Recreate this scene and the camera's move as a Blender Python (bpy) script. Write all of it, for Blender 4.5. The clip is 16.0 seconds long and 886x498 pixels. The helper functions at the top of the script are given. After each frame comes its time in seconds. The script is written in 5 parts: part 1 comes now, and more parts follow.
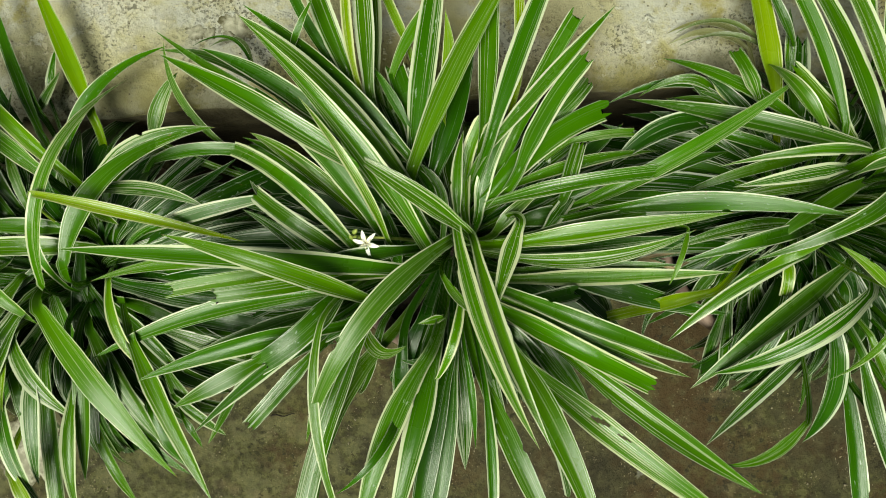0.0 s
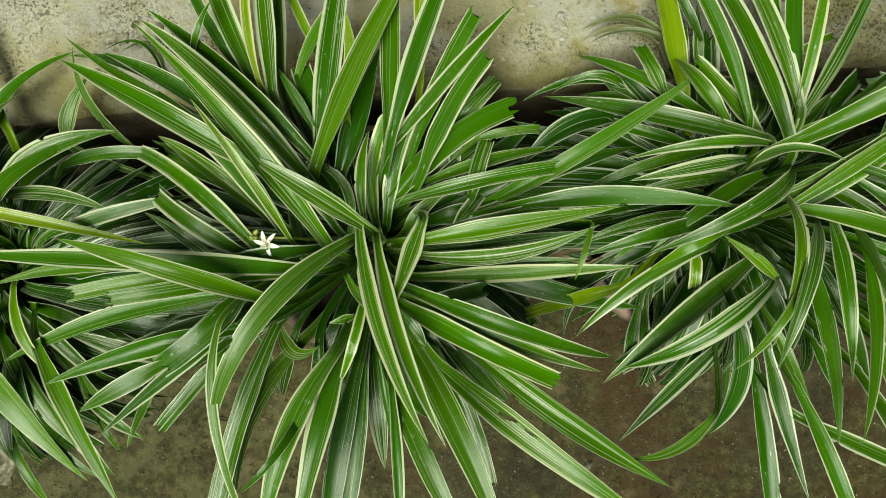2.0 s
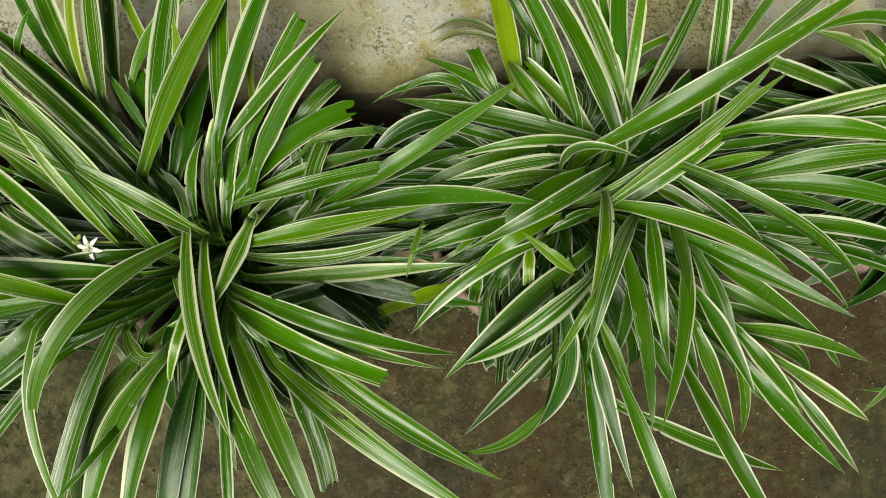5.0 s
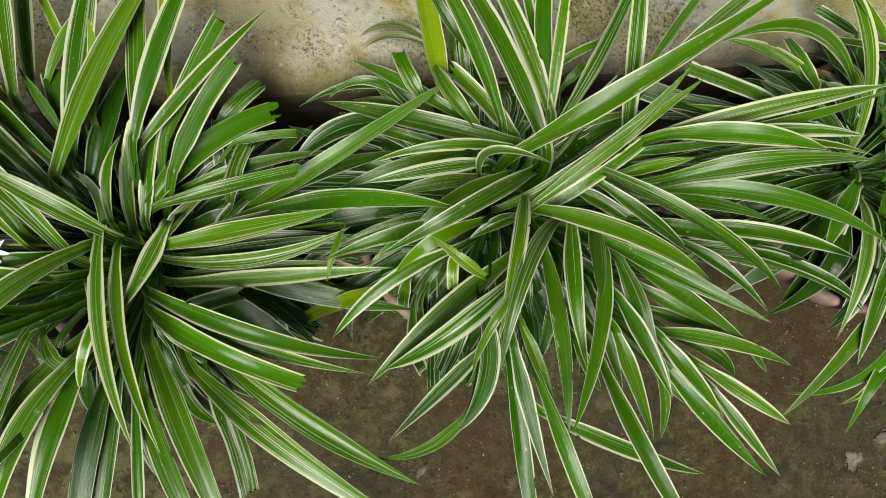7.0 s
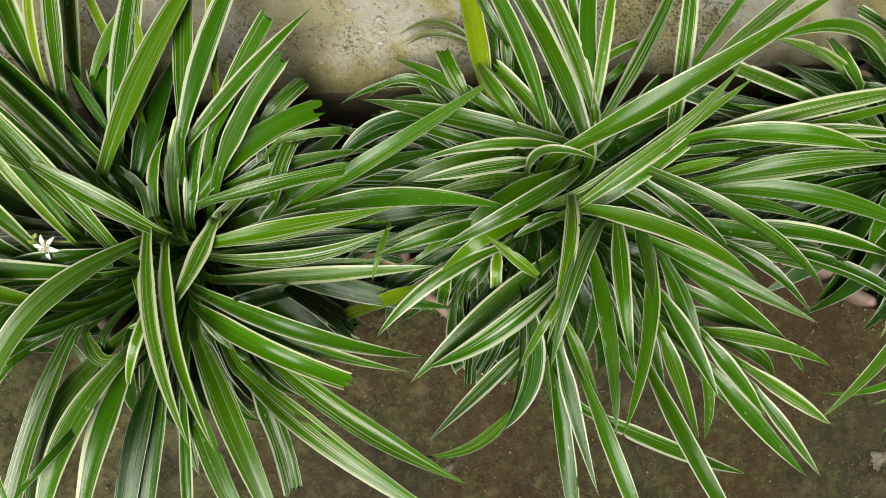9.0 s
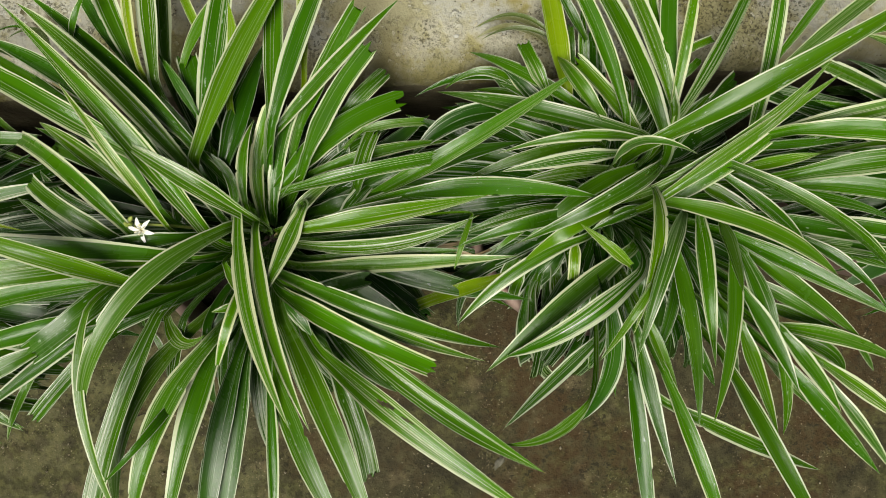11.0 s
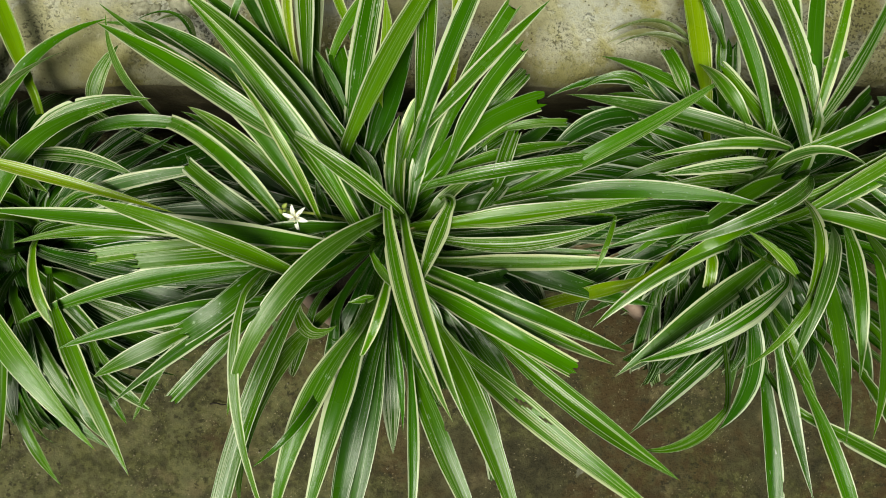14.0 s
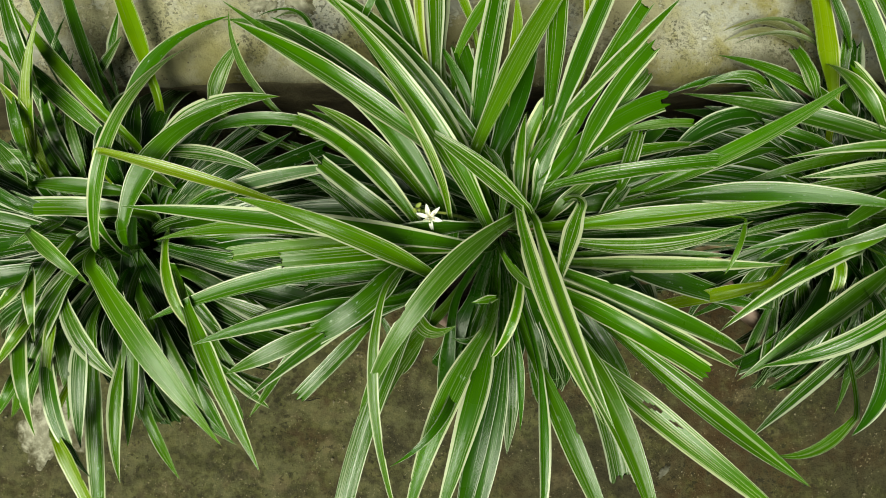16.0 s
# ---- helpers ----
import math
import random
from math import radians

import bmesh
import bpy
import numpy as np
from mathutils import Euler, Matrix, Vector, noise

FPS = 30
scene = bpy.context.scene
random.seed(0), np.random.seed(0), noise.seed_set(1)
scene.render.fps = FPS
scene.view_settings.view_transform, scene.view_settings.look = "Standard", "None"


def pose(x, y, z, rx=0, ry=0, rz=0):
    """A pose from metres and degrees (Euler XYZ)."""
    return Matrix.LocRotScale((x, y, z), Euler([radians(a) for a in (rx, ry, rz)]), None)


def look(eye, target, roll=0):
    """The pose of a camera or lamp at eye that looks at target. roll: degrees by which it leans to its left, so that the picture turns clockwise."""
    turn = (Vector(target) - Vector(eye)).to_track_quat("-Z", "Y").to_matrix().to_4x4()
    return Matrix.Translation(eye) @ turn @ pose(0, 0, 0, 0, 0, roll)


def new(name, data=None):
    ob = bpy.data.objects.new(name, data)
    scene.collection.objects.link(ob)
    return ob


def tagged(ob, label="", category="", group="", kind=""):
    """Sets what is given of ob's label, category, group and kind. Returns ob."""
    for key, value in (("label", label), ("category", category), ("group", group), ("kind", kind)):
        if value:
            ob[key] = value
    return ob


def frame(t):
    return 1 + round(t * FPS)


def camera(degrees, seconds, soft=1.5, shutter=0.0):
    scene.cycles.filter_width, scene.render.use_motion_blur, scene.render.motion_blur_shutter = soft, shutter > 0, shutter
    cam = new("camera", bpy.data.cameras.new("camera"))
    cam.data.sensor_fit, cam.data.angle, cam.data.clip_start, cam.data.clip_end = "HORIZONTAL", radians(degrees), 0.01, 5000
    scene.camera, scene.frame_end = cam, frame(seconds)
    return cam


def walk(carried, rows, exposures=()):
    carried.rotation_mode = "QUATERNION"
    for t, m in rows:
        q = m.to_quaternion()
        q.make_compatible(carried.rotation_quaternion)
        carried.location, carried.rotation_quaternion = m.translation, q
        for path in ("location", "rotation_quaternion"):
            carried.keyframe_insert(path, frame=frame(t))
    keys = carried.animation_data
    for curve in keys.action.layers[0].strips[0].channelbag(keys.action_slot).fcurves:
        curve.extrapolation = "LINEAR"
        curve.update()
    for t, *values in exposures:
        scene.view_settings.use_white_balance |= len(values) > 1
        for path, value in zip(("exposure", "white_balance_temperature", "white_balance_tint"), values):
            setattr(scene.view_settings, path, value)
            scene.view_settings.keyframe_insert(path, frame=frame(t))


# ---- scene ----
cam = camera(72.0, 16.0, soft=1.0)
# seconds, place of the eye, turn about x, y and z
PATH = [
    (0, 0.00698, 0.01872, 0.6641, -0.443, -1.394, -0.266),
    (0.5, 0.02259, 0.02003, 0.66571, -0.052, -1.479, -0.912),
    (1, 0.03571, 0.01881, 0.66894, 0.062, -1.269, -1.404),
    (1.5, 0.0523, 0.01599, 0.66891, 0.08, -1.458, -1.488),
    (2, 0.06918, 0.01418, 0.66669, -0.057, -1.65, -1.323),
    (2.5, 0.0903, 0.01362, 0.66753, 0.09, -2.097, -1.626),
    (3, 0.10365, 0.0112, 0.66781, -0.071, -2.416, -1.438),
    (3.5, 0.12047, 0.01061, 0.67138, 0.113, -2.484, -2.207),
    (4, 0.14097, 0.01078, 0.67442, 0.65, -2.667, -3.343),
    (4.5, 0.156, 0.01009, 0.6771, 0.595, -2.916, -2.866),
    (5, 0.17037, 0.0081, 0.67771, 0.373, -3.504, -2.34),
    (7.5, 0.21468, 0.00598, 0.67861, 0.863, -5.321, -2.168),
    (8, 0.20942, 0.00564, 0.67876, 0.925, -5.388, -2.344),
    (8.5, 0.19632, 0.00648, 0.6766, 0.63, -5.145, -2.357),
    (9, 0.18169, 0.00872, 0.67583, 0.427, -5.113, -1.885),
    (9.5, 0.16613, 0.01241, 0.67643, 0.404, -4.633, -1.548),
    (12, 0.10683, -0.00493, 0.67553, 1.091, -4.043, -0.51),
    (12.5, 0.0907, -0.00302, 0.67495, 1.368, -3.752, -0.234),
    (13, 0.07199, -0.00437, 0.67295, 1.302, -3.612, 0.408),
    (13.5, 0.05493, -0.00492, 0.6723, 1.398, -3.489, 1.058),
    (14, 0.03934, -0.00548, 0.66979, 1.012, -3.481, 1.803),
    (14.5, 0.02318, -0.00153, 0.66719, 0.975, -3.537, 1.713),
    (15, 0.00336, -0.00188, 0.66515, 0.626, -3.033, 1.649),
    (15.5, -0.01649, -0.00279, 0.66409, 0.642, -2.655, 1.78),
    (16, -0.03878, -0.00486, 0.66348, 0.529, -2.262, 2.435),
]
walk(cam, [(t, pose(x, y, z, rx, ry, rz)) for t, x, y, z, rx, ry, rz in PATH], [(0.0, 0.33, 7000, -9), (1.0, 0.20, 7000, -9), (3.0, 0.20, 7000, -7), (5.0, 0.20, 6900, 1), (7.5, 0.25, 6650, 5), (9.5, 0.24, 6700, 5), (12.5, 0.20, 6900, 1), (14.0, 0.20, 7050, -7), (16.0, 0.20, 7100, -10)])

# ---- light: an overcast sky ----
SUN_AZ, SUN_UP = radians(238), radians(63)
world = bpy.data.worlds.new("sky")
scene.world = world
world.use_nodes = True
wt = world.node_tree
sky = wt.nodes.new("ShaderNodeTexSky")
sky.sky_type, sky.sun_disc = "NISHITA", False
sky.sun_elevation, sky.sun_rotation = SUN_UP, radians(90) - SUN_AZ
sky.air_density, sky.dust_density, sky.ozone_density = 1.0, 4.0, 1.0
wt.nodes["Background"].inputs["Strength"].default_value = 0.020
cloud = wt.nodes.new("ShaderNodeHueSaturation")  # cloud takes most of the blue out of the sky
cloud.inputs["Saturation"].default_value = 0.35
wt.links.new(sky.outputs["Color"], cloud.inputs["Color"])
wt.links.new(cloud.outputs["Color"], wt.nodes["Background"].inputs["Color"])
sun = new("sun", bpy.data.lights.new("sun", "SUN"))
sun.data.energy, sun.data.angle, sun.data.color = 4.5, radians(36), (1.0, 0.96, 0.9)
sun_from = Vector((math.cos(SUN_AZ) * math.cos(SUN_UP), math.sin(SUN_AZ) * math.cos(SUN_UP), math.sin(SUN_UP)))
sun.matrix_world = look(sun_from * 5, (0, 0, 0))


# ---- materials ----
TILT_STEP = 0.0535  # the step's edge runs at a slight angle to x


class Nodes:
    """A node material, with short calls for the nodes that are used most."""

    def __init__(self, name):
        self.mat = bpy.data.materials.new(name)
        self.mat.use_nodes = True
        self.tree = self.mat.node_tree
        self.bsdf = self.tree.nodes["Principled BSDF"]
        self.out = self.tree.nodes["Material Output"]

    def put(self, socket, value):
        if isinstance(value, bpy.types.NodeSocket):
            self.tree.links.new(value, socket)
        else:
            socket.default_value = value

    def math(self, op, a, b=0.0, c=0.0, clamp=False):
        n = self.tree.nodes.new("ShaderNodeMath")
        n.operation, n.use_clamp = op, clamp
        for socket, value in zip(n.inputs, (a, b, c)):
            self.put(socket, value)
        return n.outputs[0]

    def step(self, x, lo, hi):
        n = self.tree.nodes.new("ShaderNodeMapRange")
        n.interpolation_type = "SMOOTHSTEP"
        for key, value in (("Value", x), ("From Min", lo), ("From Max", hi)):
            self.put(n.inputs[key], value)
        return n.outputs["Result"]

    def mix(self, f, a, b, how="MIX"):
        n = self.tree.nodes.new("ShaderNodeMix")
        n.data_type, n.blend_type = "RGBA", how
        self.put(n.inputs[0], f)
        self.put(n.inputs[6], a)
        self.put(n.inputs[7], b)
        return n.outputs[2]

    def noise(self, where, scale, detail=4.0, rough=0.55):
        n = self.tree.nodes.new("ShaderNodeTexNoise")
        self.put(n.inputs["Vector"], where)
        n.inputs["Scale"].default_value, n.inputs["Detail"].default_value, n.inputs["Roughness"].default_value = scale, detail, rough
        return n.outputs["Fac"]

    def cells(self, where, scale, spread=1.0):
        n = self.tree.nodes.new("ShaderNodeTexVoronoi")
        self.put(n.inputs["Vector"], where)
        n.inputs["Scale"].default_value, n.inputs["Randomness"].default_value = scale, spread
        return n.outputs["Distance"]

    def place(self):
        return self.tree.nodes.new("ShaderNodeTexCoord").outputs["Object"]

    def join(self, x, y, z):
        n = self.tree.nodes.new("ShaderNodeCombineXYZ")
        for socket, value in zip(n.inputs, (x, y, z)):
            self.put(socket, value)
        return n.outputs[0]

    def split(self, v):
        n = self.tree.nodes.new("ShaderNodeSeparateXYZ")
        self.put(n.inputs[0], v)
        return n.outputs

    def bump(self, height, strength, distance):
        n = self.tree.nodes.new("ShaderNodeBump")
        n.inputs["Strength"].default_value, n.inputs["Distance"].default_value = strength, distance
        self.put(n.inputs["Height"], height)
        self.put(self.bsdf.inputs["Normal"], n.outputs[0])

    def finish(self, colour, rough, specular=0.5):
        self.put(self.bsdf.inputs["Base Color"], colour)
        self.put(self.bsdf.inputs["Roughness"], rough)
        self.put(self.bsdf.inputs["Specular IOR Level"], specular)
        return self.mat


def rgb(r, g, b):
    return (r, g, b, 1.0)


def leaf_material():
    """Green blade with pale margins and thin pale lines along it. Each leaf's own colour setting holds
    its tone, how far in the margin reaches, how marked its lines are, and how dry it is."""
    n = Nodes("spider_plant_leaf")
    info = n.tree.nodes.new("ShaderNodeObjectInfo")
    parts = n.tree.nodes.new("ShaderNodeSeparateColor")
    n.put(parts.inputs[0], info.outputs["Color"])
    tone, margin, lines = parts.outputs
    dry, rand = info.outputs["Alpha"], info.outputs["Random"]
    uv = n.tree.nodes.new("ShaderNodeUVMap")
    u, v, _ = n.split(uv.outputs[0])
    seed = n.math("MULTIPLY", rand, 37.0)
    along = n.math("MULTIPLY", v, 6.0)
    wob = n.math("MULTIPLY", n.math("SUBTRACT", n.noise(n.join(seed, along, u), 1.2, 3.0), 0.5), 0.10)
    side = n.math("ABSOLUTE", n.math("MULTIPLY", n.math("SUBTRACT", n.math("ADD", u, wob), 0.5), 2.0))
    edge = n.math("ABSOLUTE", n.math("MULTIPLY", n.math("SUBTRACT", u, 0.5), 2.0))
    inner = n.math("ADD", n.math("MULTIPLY", side, 0.5), n.math("MULTIPLY", edge, 0.5))
    # one margin is as a rule wider than the other
    lean = n.math("MULTIPLY", n.math("SUBTRACT", n.math("FRACT", n.math("MULTIPLY", rand, 7.31)), 0.5), 0.16)
    margin = n.math("ADD", margin, n.math("MULTIPLY", lean, n.math("MULTIPLY", n.math("SUBTRACT", u, 0.5), 2.0)))
    margin = n.math("ADD", margin, n.math("MULTIPLY", n.math("SUBTRACT", n.noise(n.join(seed, n.math("MULTIPLY", v, 4.0), n.math("ADD", 5.0, n.math("ROUND", u))), 1.0, 3.0), 0.5), 0.20))
    # margins lose their pale colour at the foot, to imitate shade in the crown
    pale = n.math("MULTIPLY", n.step(inner, margin, n.math("ADD", margin, 0.065)), n.step(v, -0.12, 0.10))
    # a thin second line just inside the margin, on some stretches of the blade
    inset = n.math("SUBTRACT", margin, n.math("ADD", 0.07, n.math("MULTIPLY", n.math("FRACT", n.math("MULTIPLY", rand, 17.9)), 0.10)))
    second = n.step(n.math("ABSOLUTE", n.math("SUBTRACT", inner, inset)), 0.034, 0.012)
    second = n.math("MULTIPLY", second, n.step(n.noise(n.join(seed, n.math("MULTIPLY", v, 2.0), n.math("MULTIPLY", u, 1.5)), 1.0, 2.0), 0.42, 0.56))
    # lines that run the length of the blade
    across = n.noise(n.join(n.math("ADD", n.math("MULTIPLY", u, 9.0), seed), n.math("MULTIPLY", v, 0.5), seed), 1.0, 2.0)
    streak = n.math("MULTIPLY", n.step(across, 0.61, 0.66), n.math("MULTIPLY", lines, 0.8))
    thin = n.noise(n.join(n.math("ADD", n.math("MULTIPLY", u, 22.0), seed), n.math("MULTIPLY", v, 0.6), seed), 1.0, 1.0)
    streak = n.math("MAXIMUM", streak, n.math("MULTIPLY", n.step(thin, 0.625, 0.67), lines))
    streak = n.math("MAXIMUM", streak, n.math("MULTIPLY", second, 0.9))
    fine = n.noise(n.join(n.math("ADD", n.math("MULTIPLY", u, 38.0), seed), n.math("MULTIPLY", v, 1.2), seed), 1.0, 2.0)
    blotch = n.noise(n.place(), 45.0, 3.0)
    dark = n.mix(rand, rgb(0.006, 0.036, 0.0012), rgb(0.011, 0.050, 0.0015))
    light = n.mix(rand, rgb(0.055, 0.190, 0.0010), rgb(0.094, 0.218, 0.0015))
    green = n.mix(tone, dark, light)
    green = n.mix(n.step(tone, 0.72, 1.0), green, rgb(0.17, 0.26, 0.004))
    hair = n.noise(n.join(n.math("ADD", n.math("MULTIPLY", u, 90.0), seed), n.math("MULTIPLY", v, 2.0), seed), 1.0, 1.0)
    green = n.mix(n.math("MULTIPLY", n.step(fine, 0.42, 0.70), 0.3), green, n.mix(0.6, green, light))
    green = n.mix(n.math("MULTIPLY", n.step(hair, 0.45, 0.62), 0.16), green, n.mix(0.5, green, rgb(0.004, 0.030, 0.002)))
    broad = n.noise(n.join(seed, n.math("MULTIPLY", v, 2.2), n.math("MULTIPLY", u, 0.7)), 1.0, 2.0)
    green = n.mix(n.math("MULTIPLY", n.step(broad, 0.45, 0.7), 0.3), green, n.mix(0.7, green, light))
    green = n.mix(n.math("MULTIPLY", n.step(blotch, 0.5, 0.8), 0.3), green, rgb(0.03, 0.11, 0.003))
    cream = n.mix(tone, rgb(0.49, 0.55, 0.42), rgb(0.51, 0.53, 0.27))
    line = n.mix(n.math("ADD", 0.42, n.math("MULTIPLY", lines, 0.4)), green, cream)
    colour = n.mix(streak, green, line)
    rim = n.mix(n.math("MULTIPLY", n.step(fine, 0.5, 0.7), 0.3), cream, n.mix(0.5, green, cream))
    colour = n.mix(pale, colour, rim)
    colour = n.mix(n.math("MULTIPLY", n.step(edge, 0.92, 0.97), 0.3), colour, rgb(0.56, 0.60, 0.46))
    tip = n.math("MULTIPLY", n.step(v, 0.975, 1.0), n.step(rand, 0.35, 0.6))
    spots = n.math("MULTIPLY", n.step(n.noise(n.place(), 260.0, 2.0), 0.74, 0.80), 0.6)
    colour = n.mix(n.math("MAXIMUM", tip, spots), colour, rgb(0.16, 0.10, 0.04))
    # pale scuffs on some of the blades
    scuff = n.math("MULTIPLY", n.step(n.noise(n.join(n.math("MULTIPLY", u, 5.0), n.math("MULTIPLY", v, 16.0), seed), 1.0, 5.0, 0.7), 0.62, 0.68), n.step(n.math("FRACT", n.math("MULTIPLY", rand, 23.3)), 0.78, 0.82))
    colour = n.mix(n.math("MULTIPLY", scuff, 0.45), colour, rgb(0.46, 0.56, 0.42))
    tan = n.mix(fine, rgb(0.20, 0.14, 0.07), rgb(0.42, 0.33, 0.20))
    colour = n.mix(n.math("SUBTRACT", 1.0, dry), colour, tan)
    rib = n.math("MULTIPLY", n.step(n.math("ABSOLUTE", n.math("SUBTRACT", n.math("ADD", u, n.math("MULTIPLY", wob, 0.2)), 0.5)), 0.035, 0.008), 0.35)
    colour = n.mix(n.math("MULTIPLY", rib, n.step(n.math("FRACT", n.math("MULTIPLY", rand, 5.7)), 0.2, 0.9)), colour, n.mix(0.5, green, rgb(0.003, 0.022, 0.001)))
    veins = n.math("MULTIPLY", n.noise(n.join(n.math("MULTIPLY", u, 30.0), n.math("MULTIPLY", v, 1.5), seed), 1.0, 2.0), 1.0)
    n.bump(veins, 0.16, 0.0012)
    rough = n.math("ADD", n.math("ADD", 0.11, n.math("MULTIPLY", n.math("FRACT", n.math("MULTIPLY", rand, 13.7)), 0.12)), n.math("MULTIPLY", blotch, 0.14))
    n.finish(colour, rough, 0.31)
    glow = n.tree.nodes.new("ShaderNodeBsdfTranslucent")
    n.put(glow.inputs["Color"], n.mix(0.6, colour, light))
    both = n.tree.nodes.new("ShaderNodeMixShader")
    both.inputs[0].default_value = 0.09
    n.tree.links.new(n.bsdf.outputs[0], both.inputs[1])
    n.tree.links.new(glow.outputs[0], both.inputs[2])
    n.tree.links.new(both.outputs[0], n.out.inputs[0])
    return n.mat


def ground_material():
    """Damp old concrete: brown and olive blotches, fine moss, pale flecks."""
    n = Nodes("mossy_concrete")
    p = n.place()
    big, mid, small, fine = n.noise(p, 4.5, 6.0, 0.6), n.noise(p, 20.0, 6.0, 0.65), n.noise(p, 70.0, 5.0, 0.65), n.noise(p, 260.0, 4.0, 0.75)
    colour = n.mix(n.step(mid, 0.34, 0.64), rgb(0.022, 0.019, 0.009), rgb(0.046, 0.042, 0.020))
    colour = n.mix(n.math("MULTIPLY", n.step(big, 0.47, 0.58), 0.7), colour, rgb(0.050, 0.028, 0.010))
    colour = n.mix(n.math("MULTIPLY", n.step(small, 0.46, 0.64), 0.65), colour, rgb(0.066, 0.059, 0.028))
    colour = n.mix(n.math("MULTIPLY", n.step(fine, 0.52, 0.64), 0.5), colour, rgb(0.008, 0.006, 0.002))
    # a mossy, paler stretch where the floor stays wet, round the first pot
    x, y, _ = n.split(p)
    off = n.math("ADD", n.math("POWER", n.math("ADD", x, 0.42), 2.0), n.math("POWER", n.math("ADD", y, 0.22), 2.0))
    wet = n.step(n.math("ADD", n.math("SQRT", off), n.math("MULTIPLY", n.noise(p, 9.0, 4.0), 0.3)), 0.82, 0.40)
    damp = n.math("MULTIPLY", wet, 0.16)
    moss = n.math("MULTIPLY", n.step(n.math("ADD", n.noise(p, 7.0, 6.0, 0.65), damp), 0.48, 0.60), n.step(small, 0.36, 0.56))
    colour = n.mix(n.math("MULTIPLY", moss, 0.55), colour, n.mix(n.step(n.noise(p, 130.0, 3.0), 0.42, 0.58), rgb(0.092, 0.090, 0.030), rgb(0.040, 0.043, 0.012)))
    worn = n.math("MULTIPLY", wet, n.step(n.noise(p, 36.0, 5.0, 0.65), 0.44, 0.60))
    colour = n.mix(n.math("MULTIPLY", worn, 0.36), colour, rgb(0.150, 0.146, 0.072))
    bare = n.math("MULTIPLY", n.step(n.noise(p, 26.0, 4.0, 0.55), 0.58, 0.70), n.step(n.noise(p, 3.0, 2.0), 0.40, 0.55))
    colour = n.mix(n.math("MULTIPLY", bare, 0.45), colour, rgb(0.140, 0.112, 0.058))
    chips = n.math("MULTIPLY", n.step(n.noise(p, 420.0, 3.0, 0.6), 0.635, 0.67), n.step(n.noise(p, 24.0, 3.0), 0.46, 0.56))
    pits = n.math("MULTIPLY", n.step(n.noise(p, 140.0, 5.0, 0.7), 0.55, 0.60), n.step(n.noise(p, 15.0, 3.0), 0.42, 0.56))
    colour = n.mix(n.math("MULTIPLY", pits, 0.75), colour, rgb(0.012, 0.010, 0.005))
    colour = n.mix(n.math("MULTIPLY", chips, 0.8), colour, rgb(0.24, 0.20, 0.13))
    n.bump(n.math("ADD", n.math("MULTIPLY", fine, 0.8), n.math("ADD", small, n.math("MULTIPLY", mid, 2.0))), 0.6, 0.004)
    return n.finish(colour, n.math("ADD", 0.60, n.math("MULTIPLY", mid, 0.3)), 0.18)


